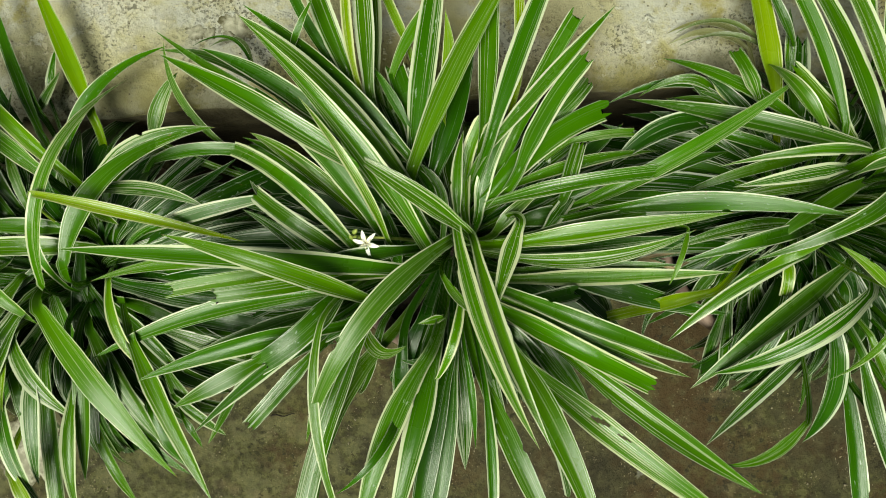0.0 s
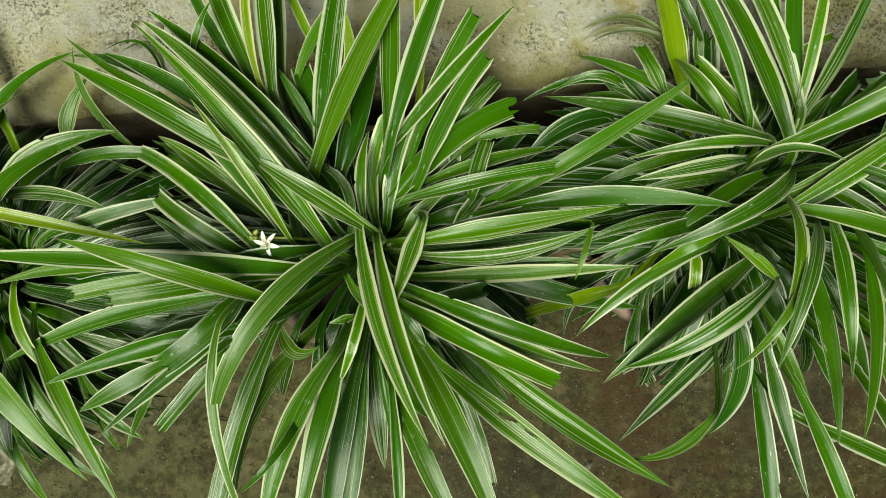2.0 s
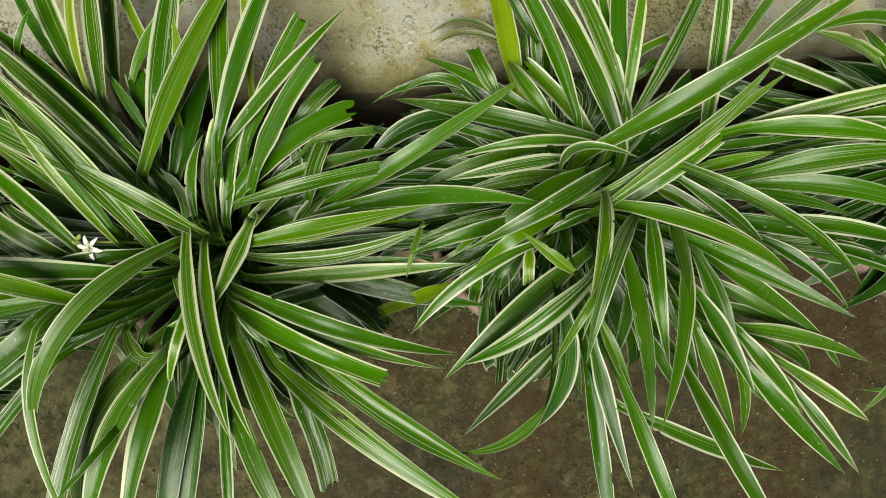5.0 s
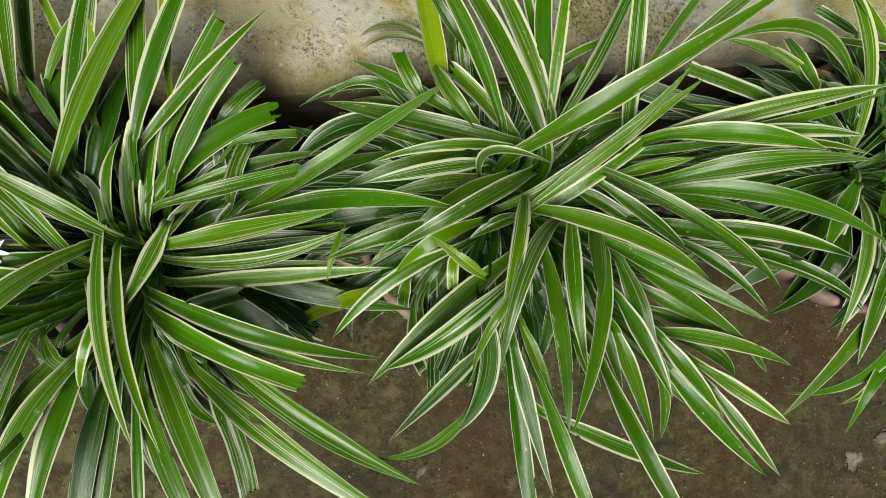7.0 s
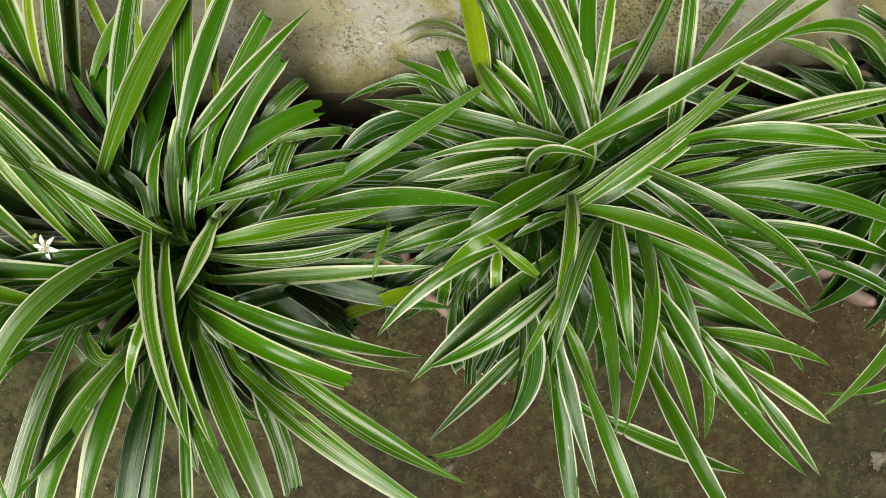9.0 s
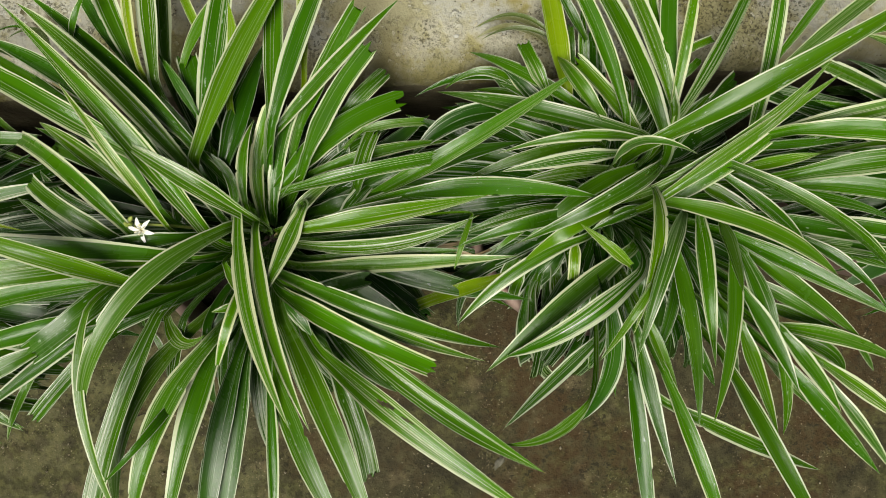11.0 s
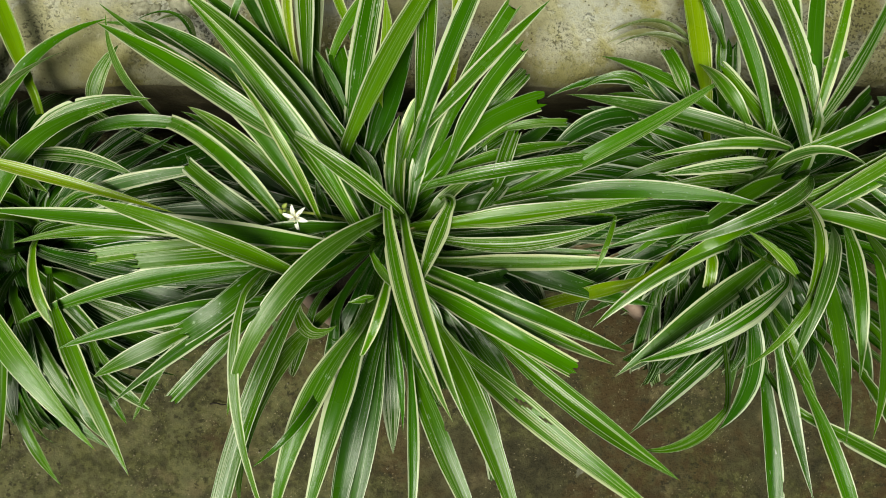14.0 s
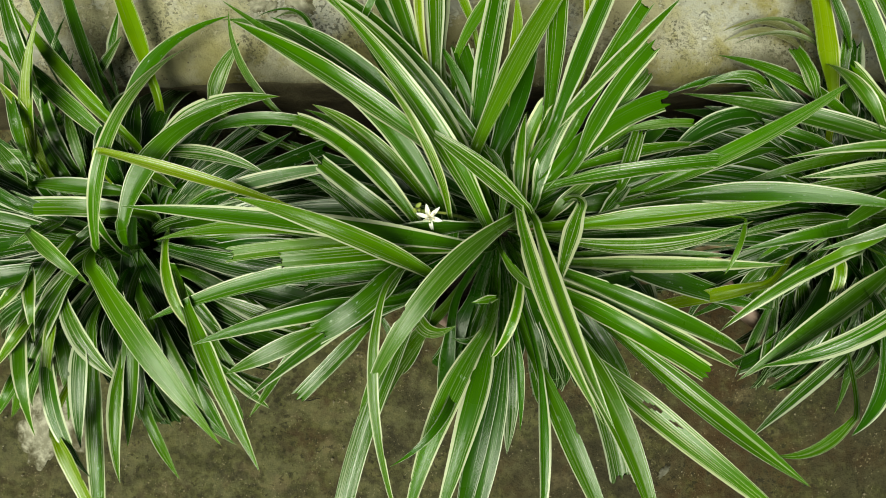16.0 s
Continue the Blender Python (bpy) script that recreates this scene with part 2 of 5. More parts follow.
def step_material():
    """Weathered concrete: grey scuffs, ochre and olive stains, black grain and flaking chips."""
    n = Nodes("stained_concrete")
    p = n.place()
    big, mid, small, fine = n.noise(p, 6.0, 5.0, 0.6), n.noise(p, 15.0, 6.0, 0.65), n.noise(p, 60.0, 5.0, 0.65), n.noise(p, 300.0, 4.0, 0.75)
    colour = n.mix(n.step(big, 0.40, 0.58), rgb(0.240, 0.212, 0.078), rgb(0.335, 0.312, 0.192))
    colour = n.mix(n.math("MULTIPLY", n.step(mid, 0.50, 0.60), 0.8), colour, rgb(0.430, 0.412, 0.345))
    colour = n.mix(n.math("MULTIPLY", n.step(n.noise(p, 9.0, 7.0, 0.62), 0.50, 0.68), 0.7), colour, rgb(0.080, 0.074, 0.030))
    colour = n.mix(n.math("MULTIPLY", n.step(n.noise(p, 4.0, 3.0), 0.52, 0.62), 0.4), colour, rgb(0.255, 0.204, 0.096))
    colour = n.mix(n.math("MULTIPLY", n.step(small, 0.50, 0.66), 0.4), colour, rgb(0.110, 0.095, 0.042))
    grain = n.math("MULTIPLY", n.step(fine, 0.52, 0.60), n.step(n.noise(p, 28.0, 4.0, 0.65), 0.44, 0.58))
    colour = n.mix(n.math("MULTIPLY", grain, 0.5), colour, rgb(0.050, 0.040, 0.020))
    flakes = n.math("MULTIPLY", n.step(n.noise(p, 80.0, 6.0, 0.7), 0.56, 0.585), n.step(n.noise(p, 12.0, 3.0), 0.55, 0.60))
    colour = n.mix(n.math("MULTIPLY", flakes, 0.85), colour, rgb(0.46, 0.44, 0.36))
    smoothed = n.math("MULTIPLY", n.step(n.noise(p, 11.0, 3.0, 0.5), 0.49, 0.58), n.step(n.noise(p, 90.0, 4.0, 0.7), 0.70, 0.45))
    colour = n.mix(n.math("MULTIPLY", smoothed, 0.7), colour, rgb(0.375, 0.372, 0.345))
    fleck = n.math("MULTIPLY", n.step(n.noise(p, 170.0, 3.0, 0.6), 0.605, 0.625), n.step(n.noise(p, 17.0, 3.0), 0.44, 0.54))
    colour = n.mix(n.math("MULTIPLY", fleck, 0.8), colour, rgb(0.44, 0.40, 0.29))
    speck = n.math("MULTIPLY", n.step(n.noise(p, 420.0, 2.0, 0.6), 0.54, 0.58), n.step(n.noise(p, 13.0, 4.0, 0.6), 0.51, 0.60))
    colour = n.mix(n.math("MULTIPLY", speck, 0.7), colour, rgb(0.035, 0.030, 0.014))
    # a darker olive band along the worn edge, with an uneven border
    x, y, _ = n.split(p)
    inward = n.math("SUBTRACT", n.math("SUBTRACT", y, 0.131), n.math("MULTIPLY", x, TILT_STEP))
    edge_band = n.step(n.math("ADD", inward, n.math("MULTIPLY", n.noise(p, 22.0, 4.0), 0.05)), 0.062, 0.030)
    colour = n.mix(n.math("MULTIPLY", edge_band, 0.6), colour, n.mix(small, rgb(0.045, 0.042, 0.016), rgb(0.115, 0.105, 0.045)))
    dots = n.math("MULTIPLY", n.step(n.cells(p, 170.0), 0.15, 0.08), n.step(n.noise(p, 21.0, 2.0), 0.52, 0.60))
    colour = n.mix(dots, colour, rgb(0.05, 0.036, 0.02))
    n.bump(n.math("ADD", n.math("MULTIPLY", fine, 0.6), n.math("ADD", n.math("ADD", small, n.math("ADD", fleck, flakes)), n.math("MULTIPLY", mid, 1.5))), 0.7, 0.003)
    return n.finish(colour, n.math("ADD", 0.48, n.math("MULTIPLY", small, 0.4)), 0.25)


def mottled(name, a, b, scale, rough=0.6, lift=0.3, depth=0.001):
    n = Nodes(name)
    p = n.place()
    f = n.noise(p, scale, 5.0)
    colour = n.mix(n.step(f, 0.3, 0.7), rgb(*a), rgb(*b))
    colour = n.mix(n.math("MULTIPLY", n.step(n.noise(p, scale * 6, 3.0), 0.5, 0.75), 0.4), colour, rgb(*[c * 0.6 for c in a]))
    n.bump(n.noise(p, scale * 5, 3.0), lift, depth)
    return n.finish(colour, rough, 0.4)


def lime_material(size, pale):
    """Old lime wash, worn through to the dark concrete in spots."""
    n = Nodes("pale_lime_patch")
    p = n.place()
    x, y, _ = n.split(p)
    out = n.math("SQRT", n.math("ADD", n.math("MULTIPLY", x, x), n.math("MULTIPLY", y, y)))
    worn = n.math("ADD", n.noise(p, 60.0, 5.0, 0.65), n.math("MULTIPLY", out, 0.22 / size))
    colour = n.mix(n.step(n.noise(p, 110.0, 4.0), 0.35, 0.65), rgb(0.20 * pale, 0.19 * pale, 0.135 * pale), rgb(0.44 * pale, 0.42 * pale, 0.335 * pale))
    colour = n.mix(n.step(worn, 0.54, 0.82), colour, rgb(0.055, 0.048, 0.018))
    n.bump(n.noise(p, 200.0, 3.0), 0.5, 0.002)
    return n.finish(colour, 0.75, 0.3)


LEAF = leaf_material()
GROUND = ground_material()
STEP = step_material()
STEP_FACE = mottled("dark_face_concrete", (0.040, 0.034, 0.020), (0.105, 0.090, 0.055), 30.0, 0.5, 0.6, 0.003)
POT = mottled("pink_clay_plastic", (0.26, 0.165, 0.130), (0.37, 0.275, 0.235), 30.0, 0.75)
SOIL = mottled("dark_potting_soil", (0.012, 0.009, 0.006), (0.035, 0.024, 0.015), 90.0, 0.9, 1.0, 0.006)
PETAL = mottled("white_petal", (0.78, 0.79, 0.74), (0.84, 0.84, 0.80), 60.0, 0.5)
BUD = mottled("yellow_green_bud", (0.20, 0.28, 0.05), (0.34, 0.38, 0.09), 200.0, 0.5)
ANTHER = mottled("yellow_anther", (0.72, 0.68, 0.44), (0.78, 0.74, 0.52), 200.0, 0.6)
CHIP = mottled("white_mortar", (0.40, 0.39, 0.35), (0.52, 0.51, 0.47), 200.0, 0.8)
GRIT = mottled("pale_grit", (0.16, 0.135, 0.09), (0.30, 0.265, 0.19), 300.0, 0.85)


# ---- shapes ----
def part(name, bm, material, parent, label=""):
    """Links a bmesh as one mesh object under a thing or under a part."""
    me = bpy.data.meshes.new(name)
    bm.to_mesh(me)
    bm.free()
    me.materials.append(material)
    for poly in me.polygons:
        poly.use_smooth = True
    ob = new(name, me)
    ob.parent = parent
    return tagged(ob, label)


def lathe(profile, steps=56):
    """A turned shape from pairs of radius and height."""
    bm = bmesh.new()
    rings = [[bm.verts.new((r * math.cos(2 * math.pi * k / steps), r * math.sin(2 * math.pi * k / steps), z)) for k in range(steps)] for r, z in profile]
    for a, b in zip(rings, rings[1:]):
        for k in range(steps):
            bm.faces.new((a[k], a[(k + 1) % steps], b[(k + 1) % steps], b[k]))
    return bm


def tube(points, radii, steps=7):
    """A round stalk along some points."""
    bm = bmesh.new()
    rings = []
    for k, p in enumerate(points):
        t = (points[min(k + 1, len(points) - 1)] - points[max(k - 1, 0)]).normalized()
        a = t.orthogonal().normalized()
        b = t.cross(a)
        rings.append([bm.verts.new(p + radii[k] * (math.cos(2 * math.pi * j / steps) * a + math.sin(2 * math.pi * j / steps) * b)) for j in range(steps)])
    for a, b in zip(rings, rings[1:]):
        for j in range(steps):
            bm.faces.new((a[j], a[(j + 1) % steps], b[(j + 1) % steps], b[j]))
    bm.faces.new(rings[0][::-1]), bm.faces.new(rings[-1])
    return bm


def smooth(x, lo, hi):
    x = min(max((x - lo) / (hi - lo), 0.0), 1.0)
    return x * x * (3 - 2 * x)


def bend(a, b, c, s):
    return (1 - s) ** 2 * a + 2 * s * (1 - s) * b + s * s * c


dice = random.Random(11)
SOIL_Z = 0.165


def leaf(plant, root, az, reach, along, bow, lift, fall, width, tone, cut=False, dry=0.0, roll=None, margin=None, holes=(), rows=67, cells=8):
    """One strap leaf. It leaves the crown at root (from the plant's foot), heads for az degrees and ends reach metres away, fall
    metres above root; along, bow and lift set its bend, as parts of reach and in metres. width in millimetres. cut: a torn end. holes: the cells of the blade that insects have eaten out."""
    root = Vector(root)
    way = Vector((math.cos(radians(az)), math.sin(radians(az)), 0))
    left = Vector((-way.y, way.x, 0))
    top = root + reach * (along * way + bow * left) + Vector((0, 0, lift))
    end = root + reach * way + Vector((0, 0, fall))
    # the foot of the leaf, sheathed in the crown
    foot = Vector((root.x * 0.22, root.y * 0.22, SOIL_Z))
    joint = root - (top - root).normalized() * min(0.03, 0.3 * reach) - Vector((0, 0, 0.010))
    joint.z = max(joint.z, SOIL_Z + 0.004)
    w = width / 1000.0
    keel = dice.uniform(0.04, 0.28)
    crease = 1.15 + keel * 1.4
    taper, hold = dice.uniform(1.25, 2.2), dice.uniform(0.28, 0.46)
    roll = dice.uniform(-14, 14) if roll is None else roll
    phase, wave = dice.uniform(0, 6.3), dice.uniform(0.0, 0.05)
    ragged = [dice.uniform(-1, 1) for _ in range(cells + 1)]
    # bites that insects have taken out of the edges: place, side, half length, depth
    bites = [(dice.uniform(0.15, 0.95), dice.choice((-1, 1)), dice.uniform(0.010, 0.035), dice.uniform(0.08, 0.3)) for _ in range(dice.choice((0, 0, 0, 0, 0, 1, 1, 2)) if rows > 40 else 0)]
    stem = 12
    spine = [bend(foot, joint, root, k / stem) for k in range(stem)]
    spine += [bend(root, top, end, k / (rows - 1)) for k in range(rows)]
    me = bpy.data.meshes.new("leaf")
    verts, uvs, faces = [], [], []
    count = len(spine)
    for k, p in enumerate(spine):
        s = (k - stem) / (rows - 1)
        t = (spine[min(k + 1, count - 1)] - spine[max(k - 1, 0)]).normalized()
        flat = Vector((t.x, t.y, 0))
        ahead = (flat * 3 + way * 0.15).normalized()
        side = Vector((-ahead.y, ahead.x, 0))
        up = t.cross(side).normalized()
        up = -up if up.z < 0 and abs(t.z) < 0.95 else up
        turn = radians(roll) * smooth(s, 0.0, 0.6)
        side, up = side * math.cos(turn) + up * math.sin(turn), up * math.cos(turn) - side * math.sin(turn)
        if s <= 0:
            wide = w * (0.34 + 0.22 * (k / stem))
        elif cut:
            wide = w * (0.56 + 0.44 * smooth(s, -0.02, 0.30)) * (1 - 0.10 * s)
        else:
            wide = w * (0.56 + 0.44 * smooth(s, -0.02, 0.30)) * max(1 - max((s - hold) / (1 - hold), 0) ** taper, 0.015)
        fold = keel * (1.0 - 0.55 * s) + 0.12 * (1 - smooth(s, 0.0, 0.3)) if s > 0 else 0.45
        for j in range(cells + 1):
            q = 2 * j / cells - 1
            d = q
            for place, edge, half, deep in bites:
                if edge * q > 0 and abs(s - place) < half:
                    d = edge * min(abs(d), 1 - deep * (0.75 + 0.25 * ragged[(k + j) % (cells + 1)]))
            off = side * (wide * 0.5 * d) + up * (wide * (fold * abs(d) ** crease + wave * d * math.sin(phase + s * 11)))
            if cut and k == count - 1:
                off += t * (ragged[j] * 0.35 * w)
            verts.append(p + off)
            uvs.append((0.5 + 0.5 * d, s * (0.96 if cut else 1.0)))
    row = cells + 1
    for k in range(count - 1):
        for j in range(cells):
            if ((k - stem) // 2, j) in holes:
                continue
            faces.append((k * row + j, k * row + j + 1, (k + 1) * row + j + 1, (k + 1) * row + j))
    me.from_pydata(verts, [], faces)
    layer = me.uv_layers.new(name="UVMap")
    for loop in me.loops:
        layer.data[loop.index].uv = uvs[loop.vertex_index]
    for poly in me.polygons:
        poly.use_smooth = True
    me.materials.append(LEAF)
    ob = new("leaf", me)
    ob.parent = plant
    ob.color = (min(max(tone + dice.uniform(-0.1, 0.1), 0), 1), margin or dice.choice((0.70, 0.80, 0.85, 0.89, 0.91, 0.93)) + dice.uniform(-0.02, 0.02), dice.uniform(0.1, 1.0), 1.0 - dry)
    return ob


def undergrowth(plant, count, low, high, seed, wide=(13, 20), sides=False, bare=(0, 0)):
    """The leaves below and between the large ones, of which only parts show. They are shorter towards front and back, where floor
    and step lie bare. sides: only towards the neighbours in the row. bare: headings at which none grow."""
    chance = random.Random(seed)
    for k in range(count):
        az = 360 * (k + chance.random()) / count
        if sides:
            az = chance.uniform(-22, 50) if k % 2 else chance.uniform(130, 202)
        if bare[0] < az < bare[1]:
            continue
        a = radians(az)
        r = chance.uniform(0.034, 0.066)
        z = chance.uniform(0.185, 0.215)
        reach = chance.uniform(0.09, 0.18) if sides else chance.uniform(0.07, 0.16) * (1 - 0.38 * abs(math.sin(a)))
        room = (0.035 if math.sin(a) > 0 else 0.075) if not sides else (0.05 if math.sin(a) > 0 else 0.07)
        reach = min(reach, max(room / max(abs(math.sin(a)), 0.05), 0.05))
        fall = chance.uniform(low, high)
        # very low tones put part of the shade between the leaves into their colour
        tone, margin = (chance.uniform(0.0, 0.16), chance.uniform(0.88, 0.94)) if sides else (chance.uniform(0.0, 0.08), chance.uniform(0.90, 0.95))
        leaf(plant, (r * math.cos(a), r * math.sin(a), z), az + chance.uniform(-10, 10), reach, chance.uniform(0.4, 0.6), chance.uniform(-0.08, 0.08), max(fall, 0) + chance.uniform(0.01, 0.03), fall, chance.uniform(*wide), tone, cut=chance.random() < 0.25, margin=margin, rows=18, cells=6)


def drape(plant, count, first, last, far, seed):
    """Old leaves that hang over the pot's rim between two headings, far metres from the crown, most of them torn off short."""
    chance = random.Random(seed)
    for k in range(count):
        az = first + (last - first) * (k + chance.random()) / count
        a = radians(az)
        r = chance.uniform(0.050, 0.070)
        end = far * chance.uniform(0.92, 1.16)
        fall = chance.uniform(-0.075, -0.02)
        # dark tones here stand in for some of the shade under the crown
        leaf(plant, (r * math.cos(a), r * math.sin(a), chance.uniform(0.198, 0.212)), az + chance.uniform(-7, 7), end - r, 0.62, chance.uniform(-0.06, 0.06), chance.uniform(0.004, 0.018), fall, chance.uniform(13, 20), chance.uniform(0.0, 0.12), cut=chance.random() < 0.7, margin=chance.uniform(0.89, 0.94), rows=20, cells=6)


def potted_plant(x, y, radius, height, label, shift=(0, 0)):
    """The Empty at the plant's foot, with pot and soil. shift: the pot's middle from the crown."""
    plant = tagged(new("potted_spider_plant"), label, "potted plant", "row of potted spider plants")
    plant.location = (x, y, 0)
    r, h = radius, height
    pot = part("pot", lathe([(0, 0.0), (r * 0.66, 0.0), (r * 0.70, 0.006), (r * 0.90, h - 0.034), (r * 0.91, h - 0.030), (r * 0.985, h - 0.029), (r, h - 0.024), (r, h - 0.004), (r - 0.002, h), (r - 0.006, h), (r - 0.009, h - 0.004), (r * 0.86, h - 0.04), (r * 0.80, SOIL_Z - 0.03)]), POT, plant, "dusty pink clay-coloured pot")
    pot.location = (shift[0], shift[1], 0)
    soil = lathe([(0, SOIL_Z + 0.004)] + [(r * 0.88 * k / 8, SOIL_Z - 0.006 * (k / 8) ** 2) for k in range(1, 9)], 40)
    for v in soil.verts:
        v.co.z += 0.004 * noise.noise(v.co * 90)
    part("soil", soil, SOIL, plant, "dark damp potting soil").location = (shift[0], shift[1], 0)
    return plant


# ---- ground and step ----


def spread(near, far, fine, count):
    """Coordinates that lie close together near the plants and far apart towards the horizon."""
    inner = list(np.arange(near[0], near[1] + 1e-6, fine))
    out = [inner[-1] + (far - inner[-1]) * (k / count) ** 4 for k in range(1, count + 1)]
    back = [inner[0] - (far + inner[0]) * (k / count) ** 4 for k in range(count, 0, -1)]
    return back + inner + out


def sheet(name, xs, ys, height, material):
    me = bpy.data.meshes.new(name)
    n = len(ys)
    verts = [(x, y, height(x, y)) for x in xs for y in ys]
    faces = [(i * n + j, (i + 1) * n + j, (i + 1) * n + j + 1, i * n + j + 1) for i in range(len(xs) - 1) for j in range(n - 1)]
    me.from_pydata(verts, [], faces)
    for poly in me.polygons:
        poly.use_smooth = True
    me.materials.append(material)
    return new(name, me)


def rough_ground(x, y):
    p = Vector((x * 9, y * 9, 0))
    return -0.0015 + 0.0022 * noise.noise(p) + 0.0012 * noise.noise(p * 4.1) if abs(x) < 2 and abs(y) < 2 else -0.0015


tagged(sheet("ground", spread((-0.7, 1.1), 60, 0.012, 14), spread((-0.5, 0.3), 60, 0.012, 14), rough_ground, GROUND), "dark damp mossy concrete floor with pale specks", "floor", kind="structure")


def concrete_step():
    """The raised concrete kerb behind the pots: a top, a worn round edge and an upright face."""
    xs = spread((-0.7, 1.1), 60, 0.01, 12)
    profile = [(0.004, -0.01), (0.002, 0.06), (0.0, 0.12), (0.0, 0.160), (0.0015, 0.172), (0.005, 0.180), (0.010, 0.1845), (0.018, 0.1865)]
    profile += [(0.018 + 0.012 * k, 0.187) for k in range(1, 22)] + [(1.0, 0.187), (4.0, 0.187), (60.0, 0.187)]
    me = bpy.data.meshes.new("concrete_step")
    verts = []
    for x in xs:
        for d, z in profile:
            p = Vector((x * 14, d * 14, z * 14))
            wear = 0.0018 * noise.noise(p) + 0.0012 * noise.noise(p * 3.7) if d < 0.4 else 0
            lip = max(noise.noise(Vector((x * 9, 3.1, 0))), 0) * 0.006 if 0.16 < z < 0.1868 else 0
            verts.append((x - d * TILT_STEP, 0.131 + TILT_STEP * x + d + lip + (wear if z < 0.18 else 0), z + (wear if z > 0.17 else 0)))
    n = len(profile)
    faces = [(i * n + j, (i + 1) * n + j, (i + 1) * n + j + 1, i * n + j + 1) for i in range(len(xs) - 1) for j in range(n - 1)]
    me.from_pydata(verts, [], faces)
    for poly in me.polygons:
        poly.use_smooth = True
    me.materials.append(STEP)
    # the upright face is a darker, browner concrete than the top
    me.materials.append(STEP_FACE)
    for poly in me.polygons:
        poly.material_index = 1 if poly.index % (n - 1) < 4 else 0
    return tagged(new("concrete_step", me), "raised concrete step with yellow-green stains behind the pots", "step", kind="structure")


concrete_step()

# ---- the plants ----
plant = potted_plant(0.028, 0.020, 0.092, 0.190, "flowering green and white striped spider plant in a pink pot")
leaf(plant, (-0.052, -0.072, 0.200), -111, 0.153, 0.48, -0.23, 0.037, 0.000, 15, 0.5)
leaf(plant, (-0.033, 0.057, 0.210), 98, 0.068, 0.50, -0.04, 0.008, 0.018, 18, 0.3, cut=True)
leaf(plant, (0.072, -0.035, 0.200), -46, 0.082, 0.60, 0.20, 0.012, -0.030, 8, 0.1)
leaf(plant, (0.062, -0.031, 0.190), -41, 0.084, 0.59, -0.06, 0.011, -0.030, 13, 0.1, cut=True)
leaf(plant, (0.056, -0.031, 0.180), -64, 0.078, 0.63, 0.07, 0.014, -0.030, 10, 0.1)
leaf(plant, (0.068, -0.022, 0.200), -38, 0.069, 0.60, 0.32, 0.009, -0.030, 14, 0.1, cut=True)
leaf(plant, (0.081, -0.043, 0.200), -2, 0.086, 0.51, 0.17, 0.005, -0.010, 5, 0.5, dry=1.0)
leaf(plant, (0.112, -0.030, 0.200), -15, 0.055, 0.54, -0.06, 0.006, -0.010, 4, 0.5, dry=1.0)
leaf(plant, (0.111, -0.030, 0.200), -22, 0.051, 0.60, 0.02, 0.007, -0.020, 4, 0.5, dry=1.0)
leaf(plant, (0.098, -0.019, 0.200), -26, 0.062, 0.62, 0.07, 0.011, -0.020, 3, 0.5, dry=1.0)
leaf(plant, (0.016, -0.004, 0.210), 24, 0.011, -0.45, 0.23, 0.023, 0.020, 3, 0.5, dry=1.0)
leaf(plant, (-0.100, -0.071, 0.170), -96, 0.047, 0.57, 0.68, 0.007, -0.030, 5, 0.3)
leaf(plant, (-0.040, -0.071, 0.205), -94, 0.075, 0.81, -0.00, 0.005, -0.065, 12, 0.2)
leaf(plant, (-0.010, -0.074, 0.205), -83, 0.080, 0.77, -0.04, 0.004, -0.065, 12, 0.15)
leaf(plant, (0.005, -0.069, 0.205), -82, 0.075, 0.81, -0.08, 0.005, -0.065, 11, 0.2)
leaf(plant, (0.020, -0.068, 0.205), -72, 0.088, 0.74, -0.15, 0.006, -0.065, 12, 0.2)
leaf(plant, (-0.057, -0.065, 0.205), -112, 0.067, 0.85, 0.07, 0.002, -0.065, 10, 0.15)
leaf(plant, (0.065, 0.037, 0.210), 94, 0.056, 0.48, -0.03, 0.012, 0.015, 9, 0.2)
leaf(plant, (0.098, -0.027, 0.200), -14, 0.071, 0.52, 0.00, 0.005, -0.010, 4, 0.5, dry=1.0)
leaf(plant, (0.111, -0.024, 0.200), -9, 0.051, 0.55, -0.21, 0.006, -0.010, 3, 0.5, dry=1.0)
leaf(plant, (0.124, -0.015, 0.200), 10, 0.064, 0.48, 0.00, 0.015, 0.010, 3, 0.5, dry=1.0)
leaf(plant, (0.112, -0.035, 0.200), -19, 0.053, 0.48, 0.13, -0.013, -0.020, 2, 0.5, dry=1.0)
leaf(plant, (0.074, -0.030, 0.200), -62, 0.052, 0.50, 0.33, 0.003, -0.010, 14, 0.1, cut=True)
leaf(plant, (0.061, -0.056, 0.200), -74, 0.069, 0.55, 0.23, 0.007, -0.020, 10, 0.15, cut=True)
leaf(plant, (-0.153, 0.136, 0.200), 160, 0.037, 0.43, -0.68, 0.002, -0.005, 5, 0.1, dry=0.18)
leaf(plant, (-0.024, 0.000, 0.262), 129, 0.178, 0.47, -0.07, 0.042, 0.027, 15, 0.55)
leaf(plant, (0.001, 0.010, 0.262), 147, 0.088, 0.45, -0.02, 0.027, 0.023, 13, 0.5, margin=.9)
leaf(plant, (-0.063, 0.047, 0.262), 150, 0.156, 0.51, -0.02, 0.031, -0.006, 15, 0.5, margin=.82)
leaf(plant, (-0.034, 0.058, 0.254), 137, 0.155, 0.51, -0.06, 0.014, -0.013, 12, 0.45)
leaf(plant, (-0.034, 0.039, 0.250), 135, 0.162, 0.50, -0.09, 0.040, 0.000, 13, 0.4)
